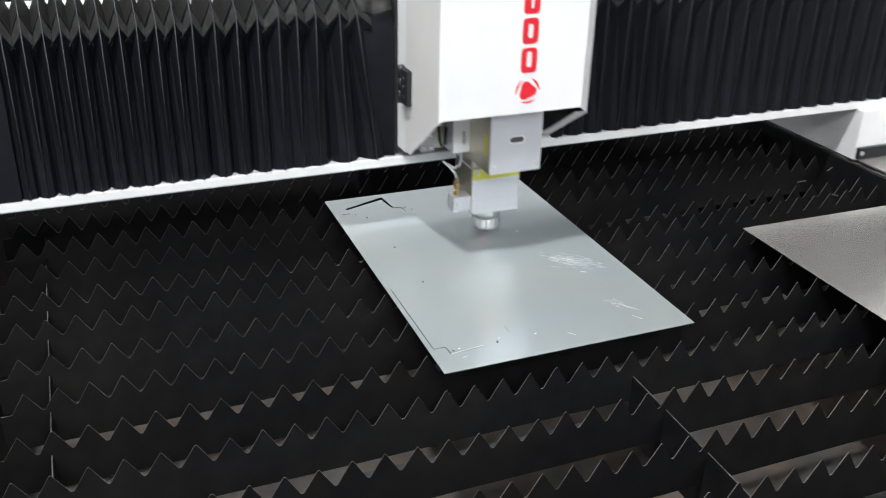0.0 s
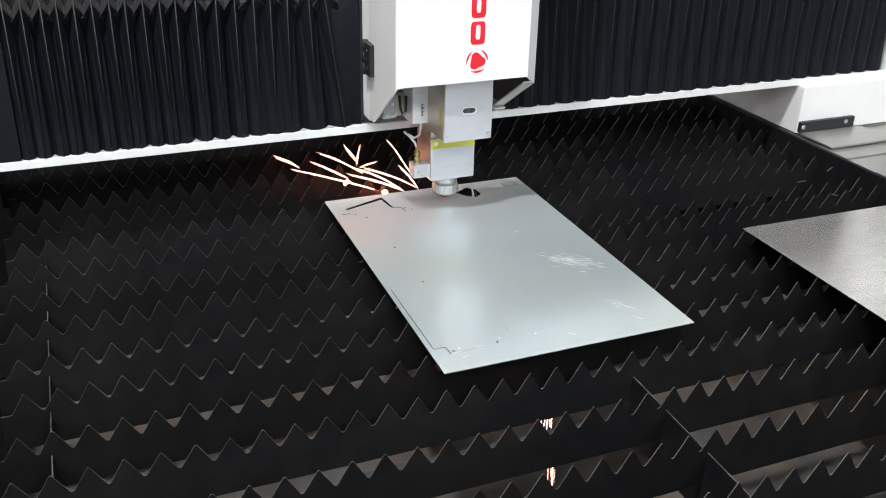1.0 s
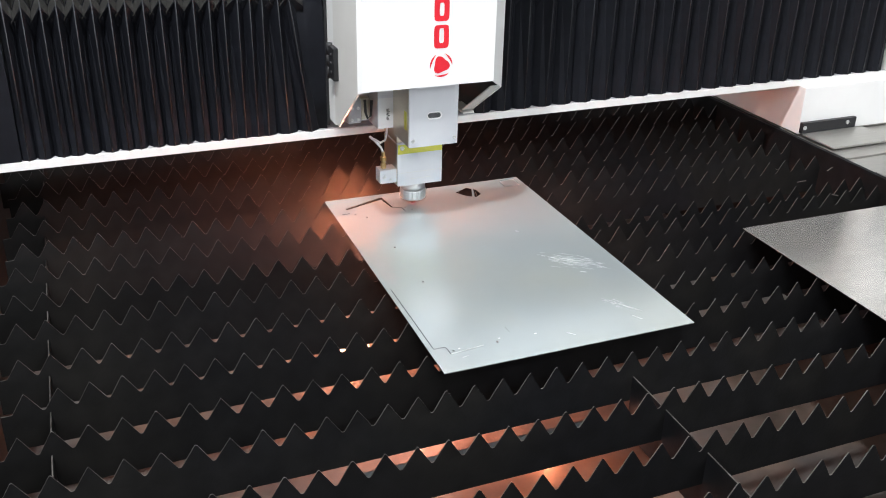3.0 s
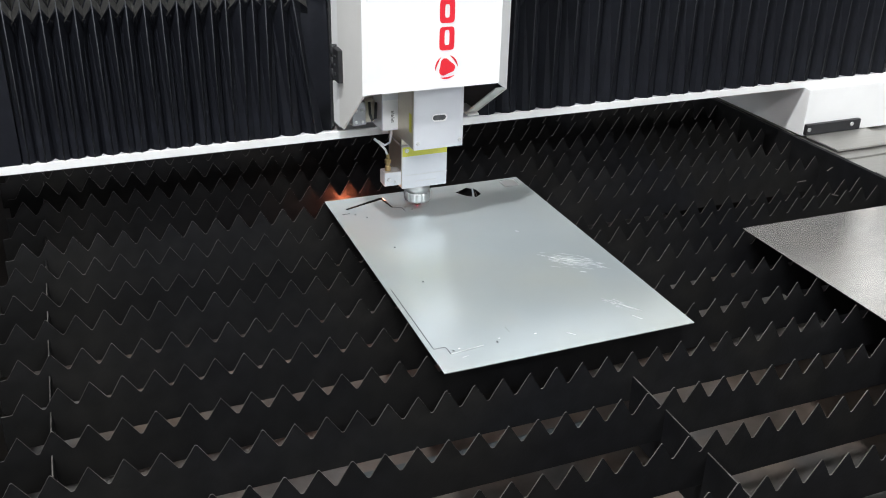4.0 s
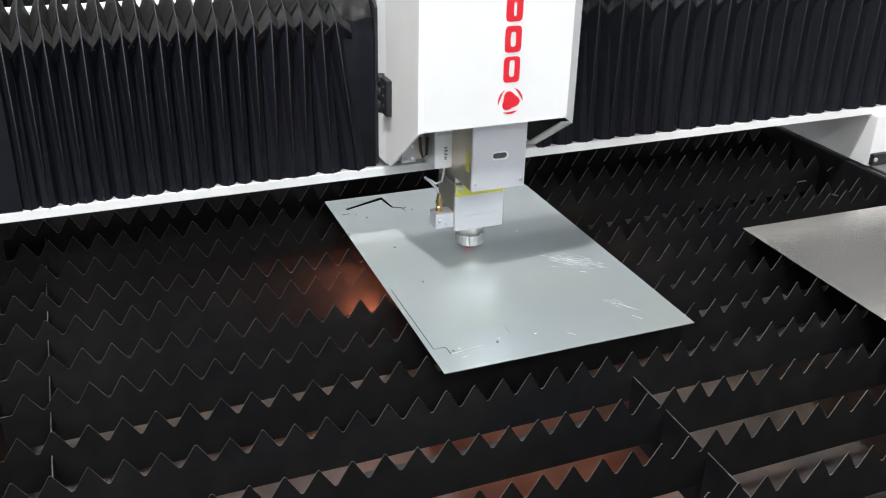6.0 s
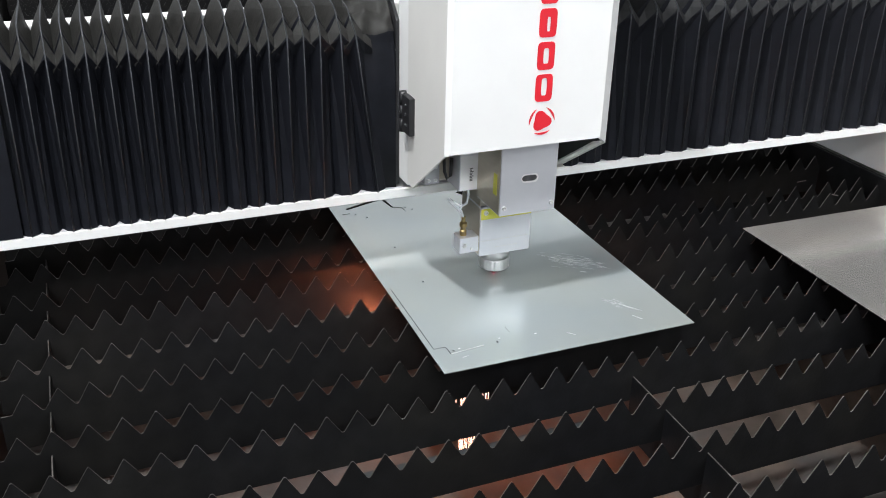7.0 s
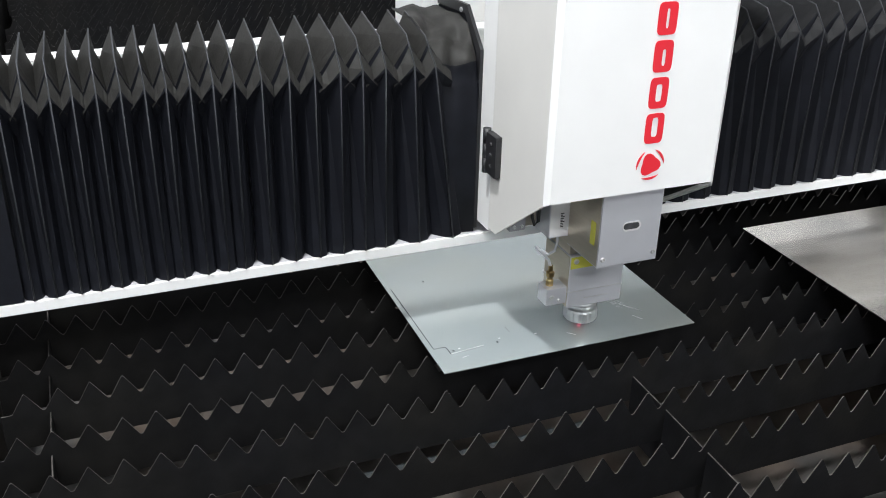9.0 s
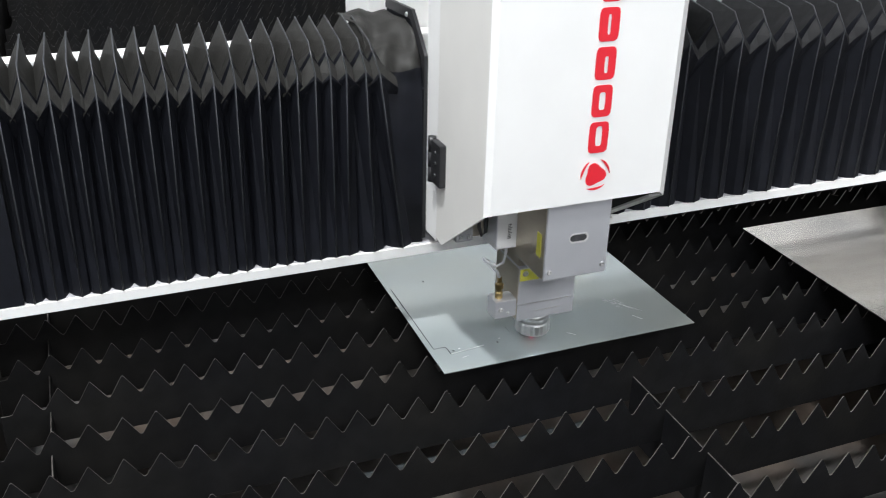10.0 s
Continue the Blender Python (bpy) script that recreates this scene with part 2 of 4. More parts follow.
def bed():
    meshes = [slat_mesh(s) for s in range(5)]
    for k in range(42):
        y = 0.835 + (k - 3) * SLAT_STEP
        ob = new("support_slat", meshes[k % 5][0])
        edge = new("worn_edge", meshes[k % 5][1])
        edge.parent = ob
        tagged(edge, "worn bright cut edge")
        rnd = random.Random(k + 70)
        shift = SHIFTS.get(k, rnd.uniform(0, 0.03))
        y, turn = LOOSE.get(k, (y, rnd.uniform(-0.04, 0.04)))
        ob.matrix_basis = pose(shift, y, 0, rnd.uniform(-0.6, 0.6), 0, turn)
        tagged(ob, "burnt black steel slat with a sawtooth upper edge", "support slat", "slats of the cutting bed")
    frame_ = thing("bed_frame", "black steel frame that carries the slats of the cutting bed", "machine frame")
    part("side_rail", one_box(1.884, 1.897, 0.3, 5.4, -0.83, 0.013, 0.002), BLACK, frame_)
    part("side_rail", one_box(-0.235, -0.205, 0.3, 5.4, -0.83, 0.012, 0.003), BLACK, frame_)
    part("end_rail", one_box(-0.205, 1.884, 0.30, 0.33, -0.83, 0.0, 0.003), BLACK, frame_)
    part("end_rail", one_box(-0.205, 1.884, 5.37, 5.4, -0.83, 0.0, 0.003), BLACK, frame_)
    # unseen floor added; with the deep rails it shuts in light of parked drops
    part("belly_pan", one_box(-0.235, 1.897, 0.30, 5.4, -0.85, -0.831), BLACK, frame_)
    for x, y1, turn in ((-0.1105, 5.365, 0.0128), (0.8318, 1.168, 0.0237)):
        # the short plate stands a little askew
        def plan(y, side, turn=turn, x=x):
            return (x + turn * (y - 0.335) + side, y)
        def upright(w0, w1, y_end, z0, z1):
            return prism(bmesh.new(), [plan(0.335, -w0), plan(0.335, w1), plan(y_end, w1), plan(y_end, -w0)], lambda u, v, q: (u, v, z0 + q), z1 - z0)
        plate = part("cross_plate", upright(0.0012, 0.0012, y1, -0.16, -0.043), BLACK, frame_, "thin upright steel plate across the slats")
        part("worn_edge", upright(0.0010, 0.0010, min(y1 - 0.001, 1.95), -0.0428, -0.042), EDGE, plate)
    for x0, x1 in ((-0.205, 0.30), (0.30, 0.842), (0.842, 1.36), (1.36, 1.884)):
        for y0, y1 in ((0.33, 2.0), (2.0, 3.7), (3.7, 5.37)):
            part("scrap_tray", one_box(x0, x1, y0, y1, -0.47, -0.45), TRAY, frame_, "brown dusty scrap tray")
    # bars under the slats
    bar = part("support_bar", one_box(0.352, 0.836, 1.333, 1.339, -0.175, -0.1305, 0.0008), BLACK, frame_, "black bar under the slats")
    part("worn_edge", one_box(0.353, 0.835, 1.3335, 1.346, -0.1303, -0.1290), RUST, bar, "worn brown upper edge")
    part("support_flange", one_box(0.36, 0.775, 1.128, 1.188, -0.134, -0.130, 0.0008), BARE, frame_, "bluish bare steel flange under the slats")
    # side table with the guide covers beyond the bed
    side = thing("guide_cover", "grey steel telescopic covers over the guide beside the bed", "guide cover")
    part("base", one_box(1.899, 2.6, 0.3, 5.4, -0.85, -0.006, 0.003), SIDE_WHITE, side)
    for k in range(46):
        y0 = 0.5 + k * 0.1
        part("cover_plate", one_box(1.902, 2.5, y0, y0 + 0.098, -0.0055, 0.008 + 0.004 * (k % 2), 0.002), COVER, side)


bed()


# ---------------------------------------------------------------- sheets
def sheet_main():
    ob = thing("metal_sheet", "galvanised steel sheet with cut-outs lying on the slats", "metal sheet")
    W, D = 0.494, 0.7585
    ob.matrix_basis = pose(0.52, 1.2312, 0.0015, 0, 0, -0.32)
    # openings in sheet coordinates
    hexa = [(0.310, 0.712), (0.326, 0.684), (0.348, 0.670), (0.366, 0.686), (0.365, 0.714), (0.347, 0.733)]
    flap = [(0.033, 0.702), (0.036, 0.694), (0.128, 0.727), (0.136, 0.676), (0.141, 0.677), (0.134, 0.740), (0.126, 0.7395)]
    return ob, W, D, hexa, flap


def plate_with_holes(bm, W, D, holes, t):
    """A flat plate with openings, filled between the outlines, then thickened."""
    edges = []
    for loop in [[(-0.003, -0.0052), (W - 0.001, -0.0035), (W - 0.001, D - 0.002), (0, D)]] + holes:
        vs = [bm.verts.new((x, y, 0)) for x, y in loop]
        for a, b in zip(vs, vs[1:] + vs[:1]):
            edges.append(bm.edges.new((a, b)))
    r = bmesh.ops.triangle_fill(bm, use_beauty=True, use_dissolve=False, edges=edges)
    faces = [g for g in r["geom"] if isinstance(g, bmesh.types.BMFace)]
    bmesh.ops.recalc_face_normals(bm, faces=faces)
    for f in faces:
        if f.normal.z < 0:
            f.normal_flip()
    r = bmesh.ops.extrude_face_region(bm, geom=faces)
    bmesh.ops.translate(bm, vec=(0, 0, t), verts=[g for g in r["geom"] if isinstance(g, bmesh.types.BMVert)])
    return bm


def sheets():
    ob, W, D, hexa, flap = sheet_main()
    dots = [(0.075, 0.475), (0.077, 0.311), (0.122, 0.057), (0.038, 0.056), (0.046, 0.663), (0.066, 0.640),
            (0.165, 0.665), (0.178, 0.652)]
    holes = [hexa, flap] + [ellipse(x, y, 0.0024, 0.0024, 8) for x, y in dots]
    part("plate", plate_with_holes(bmesh.new(), W, D, holes, 0.0015), ZINC, ob)

    def line(points, w, mat, name, z=0.0019, label=""):
        bm = bmesh.new()
        for (xa, ya), (xb, yb) in zip(points, points[1:]):
            d = Vector((xb - xa, yb - ya))
            n = Vector((-d.y, d.x)).normalized() * w / 2
            prism(bm, [(xa + n.x, ya + n.y), (xa - n.x, ya - n.y), (xb - n.x, yb - n.y), (xb + n.x, yb + n.y)], lambda u, v, q: (u, v, z + q), 0.0003)
        part(name, bm, mat, ob, label)
    line([(0.007, 0.300), (0.007, 0.232), (0.007, 0.071), (0.029, 0.071), (0.030, 0.047)], 0.0013, KERF, "kerf", label="thin black cut line")
    line([(0.136, 0.676), (0.158, 0.668), (0.160, 0.645)], 0.0016, KERF, "kerf")
    line([(0.018, 0.672), (0.036, 0.672)], 0.0018, KERF, "kerf")
    line([(0.030, 0.047), (0.095, 0.055)], 0.0009, SCRATCH, "scratch", label="bright scratch")
    line([(0.156, 0.099), (0.156, 0.080)], 0.0004, KERF, "kerf")
    rnd = random.Random(5)
    def scuff(count, cx, cy, ax, ay, long, thin):
        """A patch of fine parallel scratches round one spot; the patch is drawn out along its own length."""
        bm = bmesh.new()
        for k in range(count):
            u, v = rnd.gauss(0, 0.42), rnd.gauss(0, 0.42)
            x, y = cx + ax[0] * u + ay[0] * v, cy + ax[1] * u + ay[1] * v
            d = Vector((ax[0], ax[1])).normalized()
            d = Vector((d.x - d.y * rnd.gauss(0, 0.12), d.y + d.x * rnd.gauss(0, 0.12))) * long * rnd.uniform(0.3, 1.0)
            n = Vector((-d.y, d.x)).normalized() * thin * rnd.uniform(0.4, 1.0)
            prism(bm, [(x + n.x, y + n.y), (x - n.x, y - n.y), (x + d.x, y + d.y)], lambda a, b, q: (a, b, 0.0018 + q), 0.0002)
        part("scuff", bm, SCRATCH, ob, "patch of fine bright scratches")
    scuff(130, 0.394, 0.300, (0.052, -0.040), (0.014, 0.026), 0.020, 0.00009)
    scuff(14, 0.370, 0.318, (0.010, -0.010), (0.004, 0.006), 0.012, 0.00025)
    scuff(34, 0.392, 0.110, (0.028, -0.024), (0.008, 0.014), 0.014, 0.00013)
    scuff(9, 0.405, 0.092, (0.010, -0.014), (0.003, 0.004), 0.020, 0.0004)
    for a, b, w in (((0.398, 0.057), (0.408, 0.040), 0.0010), ((0.252, 0.043), (0.265, 0.032), 0.0007), ((0.392, 0.247), (0.404, 0.240), 0.0007),
                    ((0.352, 0.466), (0.358, 0.462), 0.0012), ((0.045, 0.030), (0.056, 0.032), 0.0006)):
        line([a, b], w, SCRATCH, "scratch")
    for x, y in ((0.196, 0.059), (0.128, 0.066), (0.048, 0.058)):
        line([(x, y), (x + 0.004, y + 0.001)], 0.0014, SCRATCH, "scratch")
    # square piece still held in its place
    bm = bmesh.new()
    prism(bm, [(0.440, 0.707), (0.478, 0.704), (0.479, 0.747), (0.440, 0.741)], lambda u, v, q: (u, v, 0.0017 + q), 0.0004)
    part("cut_square", bm, ALU2, ob, "dull cut square in the sheet")

    second = thing("metal_sheet", "larger plain galvanised steel sheet lying on the slats", "metal sheet")
    second.matrix_basis = pose(1.3467, 0.5396, 0.0015, 0, 0, -1.0)
    part("plate", box(bmesh.new(), 0, 0.5, 0, 1.0, 0, 0.002, 0.0004, 1), STEEL, second)


sheets()


def offcuts():
    """Small scraps of cut metal caught between the teeth."""
    rnd = random.Random(17)
    for x, y, z, a, L in ((1.713, 1.844, -0.012, 60, 0.022), (1.722, 1.757, -0.014, -25, 0.024), (1.731, 1.648, -0.010, -20, 0.018),
                          (1.860, 1.808, -0.016, 0, 0.020), (1.733, 1.997, -0.012, 40, 0.020), (0.884, 1.928, -0.006, 80, 0.028)):
        bm = prism(bmesh.new(), [(-L / 2, -0.0012), (L / 2, -0.0006), (L / 2 * 0.8, 0.0012), (-L / 2, 0.0008)], lambda u, v, w: (u, v, w), 0.0010)
        ob = part("metal_offcut", bm, TRAY)
        ob.matrix_basis = pose(x, y, z, rnd.uniform(20, 70), rnd.uniform(-30, 30), a)
        tagged(ob, "small thin scrap of cut sheet metal caught between slats", "offcut", "metal scraps")
    # the slug of the six-sided opening has tipped up and stands on edge in it
    slug = part("metal_offcut", prism(bmesh.new(), [(-0.004, -0.01), (0.003, -0.01), (0.0022, 0.019), (-0.0012, 0.021)], lambda u, v, w: (u, w, v), 0.0015), ZINC)
    slug.matrix_basis = pose(0.8683, 1.910, 0.002, -30, 6, 12)
    tagged(slug, "narrow cut slug standing on edge in the opening of the sheet", "offcut", "metal scraps")


offcuts()


# ---------------------------------------------------------------- gantry
def gantry():
    ob = thing("gantry_beam", "white painted gantry beam across the cutting bed", "gantry")
    part("ledge", one_box(-0.45, 2.26, 0.098, 0.36, 0.150, 0.168, 0.0015), WHITE, ob, "white front ledge of the beam")
    # added strip: its grey is the shade of the bellows on the ledge
    part("ledge_shade", one_box(-0.449, 2.204, 0.1035, 0.2449, 0.1682, 0.1690, 0.0002), GREY, ob, "grey strip that stands in for shade under the bellows")
    part("beam", one_box(-0.45, 2.26, 0.245, 0.29, 0.1682, 0.497, 0.004), WHITE, ob)
    leg = part("end_carriage", one_box(1.900, 2.24, 0.075, 0.55, 0.0165, 0.1495, 0.003), WHITE, ob)
    br = part("bracket", one_box(1.902, 2.094, 0.062, 0.0745, 0.022, 0.052, 0.002), PLATE, ob, "black bracket with two screws")
    screw(br, 1.910, 0.062, 0.038, (0, -1, 0), 0.006)
    screw(br, 2.062, 0.062, 0.040, (0, -1, 0), 0.006)
    part("wiper", one_box(1.905, 2.12, -0.06, 0.0615, 0.0165, 0.022, 0.002), COVER, ob)
    part("end_plate", one_box(2.205, 2.26, 0.08, 0.40, 0.1682, 0.95, 0.004), WHITE, ob)
    return ob


GANTRY = gantry()

# bellows: profile of a ridge and of the valley behind it, (y, z)
RIDGE = [(0.0972, 0.1692), (0.093, 0.477), (0.0935, 0.484), (0.114, 0.509), (0.116, 0.512), (0.118, 0.515), (0.128, 0.525), (0.235, 0.541)]
VALLEY = [(0.1215, 0.1695), (0.134, 0.405), (0.106, 0.448), (0.110, 0.464), (0.128, 0.428), (0.129, 0.464), (0.150, 0.466), (0.235, 0.482)]


def pleat_mesh(half, seed, shallow=1.0, tip=0.006, top_mat=None):
    """One fold of the cover: a ridge and its two flanks, with a bound edge."""
    rnd = random.Random(seed)
    bm = bmesh.new()
    for side in (-1, 1):
        prev = None
        for row, ((ry, rz), (vy, vz)) in enumerate(zip(RIDGE, VALLEY)):
            j = rnd.uniform(-0.002, 0.002)
            if row < 2:
                vy = ry + (vy - ry) * shallow
            near = 0.74 if row == 0 else 0.42
            trio = (bm.verts.new((tip if row == 7 else 0.0, ry, rz)), bm.verts.new((side * half * 0.55, ry * near + vy * (1 - near) + j, rz * near + vz * (1 - near))),
                    bm.verts.new((side * half, vy, vz)))
            if prev:
                for a in range(2):
                    # upper facets coloured as lit; front and crease faces keep the dark fabric
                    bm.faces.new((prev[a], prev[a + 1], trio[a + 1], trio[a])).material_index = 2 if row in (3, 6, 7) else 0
            prev = trio
    bmesh.ops.remove_doubles(bm, verts=bm.verts, dist=1e-5)
    faces = list(bm.faces)
    bmesh.ops.recalc_face_normals(bm, faces=faces)
    bmesh.ops.solidify(bm, geom=faces, thickness=0.0012)
    tube(bm, [(tip if z > 0.53 else 0, y - 0.0004, z) for y, z in (RIDGE[0], RIDGE[2], RIDGE[6], RIDGE[7])], 0.0014, 6, 1)
    return mesh_of("pleat", bm, [FABRIC, SEAM, top_mat or LIT_TOP])


def fold_mesh(side):
    """The last, slack fold of the cover, clamped to the plate on the carriage."""
    rnd = random.Random(31 + side)
    bm = bmesh.new()
    prof = [(0.106, 0.1700), (0.105, 0.26), (0.106, 0.35), (0.108, 0.43), (0.118, 0.474), (0.140, 0.505), (0.163, 0.528), (0.20, 0.535), (0.25, 0.53), (0.30, 0.53)]
    # finer steps over the crumpled upper part; row is counted along the coarse profile
    steps = [float(k) for k in range(4)] + [3 + j / 3 for j in range(1, 19)]
    cols = 25
    grid = []
    for i in range(cols):
        u = i / (cols - 1)
        x = side * (0.170 + 0.088 * u)
        col = []
        for row in steps:
            k = min(int(row), len(prof) - 2)
            q = row - k
            y, z = (prof[k][j] * (1 - q) + prof[k + 1][j] * q for j in (0, 1))
            slack, bulge = 0.0, 0.0
            if row > 3:
                # two darts that run in from the sides and meet in a hollow, lobes hanging over the front below them
                edge = math.sin(math.pi * u)
                mid = (row - 5.6) / 0.55
                dart = math.exp(-mid * mid)
                slack = -0.020 * dart * (1 - 0.6 * edge) * min(1.0, 6 * u, 6 * (1 - u)) - 0.016 * edge ** 2 * math.exp(-((row - 6.6) / 1.1) ** 2)
                slack += 0.005 * math.sin(9 * u + 1.7 * row) * edge + rnd.uniform(-0.0007, 0.0007) * (0 < i < cols - 1)
                bulge = 0.012 * math.sin(2 * math.pi * u) ** 2 * math.exp(-((row - 4.3) / 0.5) ** 2)
            lean = 0.065 * u * (1 - z / 0.5) if row < 4.5 else 0.0
            bend = 0.004 * math.sin(math.pi * u) if row < 4 else 0.0
            if i == cols - 1:
                y -= 0.010
            col.append(bm.verts.new((x - side * lean, y + bend - bulge - slack * 0.5, z + slack)))
        grid.append(col)
    for a, b in zip(grid, grid[1:]):
        for k in range(len(steps) - 1):
            f = bm.faces.new((a[k], a[k + 1], b[k + 1], b[k]))
            f.smooth = True
            # upper part in the lighter colour, as if lit from above
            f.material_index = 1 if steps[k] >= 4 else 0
    faces = list(bm.faces)
    bmesh.ops.recalc_face_normals(bm, faces=faces)
    bmesh.ops.solidify(bm, geom=faces, thickness=0.0012)
    return mesh_of("end_fold", bm, [FABRIC, LIT_TOP])


HEAD_REF = 0.7066


def bellows():
    pleats = []
    left = thing("bellows_cover", "black pleated fabric bellows over the gantry beam", "bellows", "gantry bellows")
    right = thing("bellows_cover", "black pleated fabric bellows over the gantry beam", "bellows", "gantry bellows")
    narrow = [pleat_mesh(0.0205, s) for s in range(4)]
    wide = [pleat_mesh(0.031, 10 + s, 0.85, 0.004, HALF_LIT_TOP) for s in range(4)]
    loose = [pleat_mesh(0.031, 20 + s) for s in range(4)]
    rnd = random.Random(3)
    xs = [-0.089, -0.056, -0.021, 0.008, 0.040, 0.073, 0.106, 0.136, 0.170, 0.203, 0.234, 0.268, 0.299, 0.327, 0.355, 0.379, 0.404, 0.435, 0.458]
    for k, x in enumerate(xs):
        part_ = new("pleat", (loose if x > 0.33 else narrow)[k % 4])
        part_.parent = left
        s = 0.96 * min(1.0, max(0.0, (x - 0.24) / (0.458 - 0.24))) ** 1.3
        slant = -7.5 if k == len(xs) - 1 else (-2.5 if k == len(xs) - 2 else rnd.uniform(-0.5, 0.5))
        pleats.append((part_, x - 0.478 * math.sin(radians(slant)), s, slant))
    prof = [(0.0985, 0.1695), (0.105, 0.1695), (0.105, 0.470), (0.140, 0.512), (0.236, 0.528), (0.236, 0.536), (0.132, 0.522), (0.094, 0.478)]
    part("end_panel", prism(bmesh.new(), prof, lambda u, v, w: (-0.45 + w, u, v), 0.348), FABRIC, left, "flat black end panel of the bellows")
    x = HEAD_REF + 0.2164
    k = 0
    while x < 2.18:
        part_ = new("pleat", wide[k % 4])
        part_.parent = right
        s = max(0.0, 1 - (x - HEAD_REF - 0.165) / (2.19 - HEAD_REF - 0.165))
        pleats.append((part_, x, s, rnd.uniform(-0.5, 0.5)))
        x += 0.0565 + rnd.uniform(-0.001, 0.001)
        k += 1
    for side, owner in ((-1, left), (1, right)):
        fold = new("end_fold", fold_mesh(side))
        fold.parent = owner
        tagged(fold, "crumpled last fold of the bellows")
        pleats.append((fold, HEAD_REF, 1.0, 0.0))
    return left, right, pleats


BELLOWS_LEFT, BELLOWS_RIGHT, PLEATS = bellows()


# ---------------------------------------------------------------- carriage with its casing
def carriage():
    ob = thing("gantry_carriage", "white sheet-metal casing of the cutting head on the gantry", "machine casing")
    plan = [(-0.163, 0.060), (-0.174, -0.147), (-0.166, -0.155), (0.120, -0.155), (0.162, -0.108), (0.162, 0.10)]
    low = {0: 0.197, 1: 0.322, 2: 0.327, 3: 0.327, 4: 0.297, 5: 0.20}

    def wall(i, j, name, mat, extra=(), label=""):
        """One folded wall of the casing between two corners of its plan, 3 mm thick."""
        (xa, ya), (xb, yb) = plan[i], plan[j]
        d = Vector((xb - xa, yb - ya, 0))
        L = d.length
        d.normalize()
        n = Vector((-d.y, d.x, 0))
        out = [(0, low[i])] + list(extra) + [(L, low[j]), (L, 1.02), (0, 1.02)]
        bm = prism(bmesh.new(), out, lambda u, v, w: Vector((xa, ya, v)) + d * u + n * w, 0.004)
        return part(name, bm, mat, ob, label)
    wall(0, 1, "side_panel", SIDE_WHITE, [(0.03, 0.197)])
    wall(1, 2, "front_corner", WHITE)
    wall(2, 3, "front_panel", WHITE)
    wall(3, 4, "front_corner", WHITE)
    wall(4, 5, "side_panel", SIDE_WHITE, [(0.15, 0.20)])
    part("side_strip", one_box(-0.1625, -0.158, 0.062, 0.112, 0.19, 1.02, 0.001), WHITE, ob)
    part("top_plate", one_box(-0.16, 0.16, -0.15, 0.3, 1.0, 1.015), WHITE, ob)
    part("back_plate", one_box(-0.156, 0.10, 0.03, 0.045, 0.262, 1.0, 0.002), ALU2, ob, "grey back plate inside the casing")
    part("rear_column", one_box(-0.200, 0.150, 0.30, 0.44, 0.20, 1.015, 0.004), WHITE, ob)
    part("guide_block", one_box(-0.150, -0.120, 0.004, 0.029, 0.210, 0.262, 0.003), GREY, ob)
    part("guide_block", one_box(-0.118, -0.098, 0.010, 0.029, 0.214, 0.262, 0.002), WARM_ALU, ob, "machined guide block")
    rail = part("guide_rail", one_box(-0.156, 0.10, 0.0295, 0.0450, 0.206, 0.2615, 0.002), GREY, ob)
    for gx, gz in ((-0.142, 0.218), (-0.128, 0.218), (-0.142, 0.244), (-0.128, 0.244)):
        screw(rail, gx, 0.004, gz, (0, -1, 0), 0.0035)
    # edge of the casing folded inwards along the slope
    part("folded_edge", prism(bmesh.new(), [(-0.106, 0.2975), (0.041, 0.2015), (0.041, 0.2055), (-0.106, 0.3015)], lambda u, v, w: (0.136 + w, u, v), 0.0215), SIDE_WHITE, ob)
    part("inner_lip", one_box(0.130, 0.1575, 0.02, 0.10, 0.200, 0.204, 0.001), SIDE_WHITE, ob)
    part("cable", tube(bmesh.new(), [(-0.112, 0.004, 0.262), (-0.113, -0.004, 0.236), (-0.109, -0.006, 0.222), (-0.101, -0.004, 0.226), (-0.098, 0.0, 0.26)], 0.003), INK, ob)
    # unseen closed box, added so no glow leaks out of the casing
    bm = one_box(-0.13, 0.13, -0.145, 0.025, 0.62, 0.99)
    bmesh.ops.recalc_face_normals(bm, faces=bm.faces)
    # added dark plate: shade on the inside of the right side panel
    part("shade_plate", prism(bmesh.new(), [(-0.104, 0.302), (0.04, 0.209), (0.098, 0.209), (0.098, 0.61), (-0.104, 0.61)], lambda u, v, w: (0.1535 + w, u, v), 0.004), PLATE, ob, "dark plate that stands in for shade inside the casing")
    part("glow_box", bm, ALU2, ob, "unseen closed box added inside the casing to hold back glow")
    for s in (-1, 1):
        x = s * 0.163
        prof = [(0.112, 0.176), (0.124, 0.176), (0.124, 0.487), (0.176, 0.540), (0.335, 0.532), (0.335, 0.548), (0.170, 0.556), (0.108, 0.495), (0.108, 0.176)]
        pl = part("bellows_plate", prism(bmesh.new(), prof[1:], lambda u, v, w: (x + s * w, u, v), 0.006), PLATE, ob, "black clamping plate of the bellows")
        fill = [(0.125, 0.1765), (0.33, 0.1765), (0.33, 0.53), (0.176, 0.538), (0.126, 0.487)]
        part("plate_web", prism(bmesh.new(), fill, lambda u, v, w: (x + s * w, u, v), 0.004), FABRIC, ob)
        for (py, pz) in ((0.116, 0.245), (0.116, 0.44), (0.19, 0.544)):
            screw(pl, x + s * 0.006, py, pz, (s, 0, 0), 0.0042)
    hinge = part("hinge", one_box(-0.176, -0.164, 0.018, 0.058, 0.303, 0.374, 0.003), PLATE, ob, "black hinge")
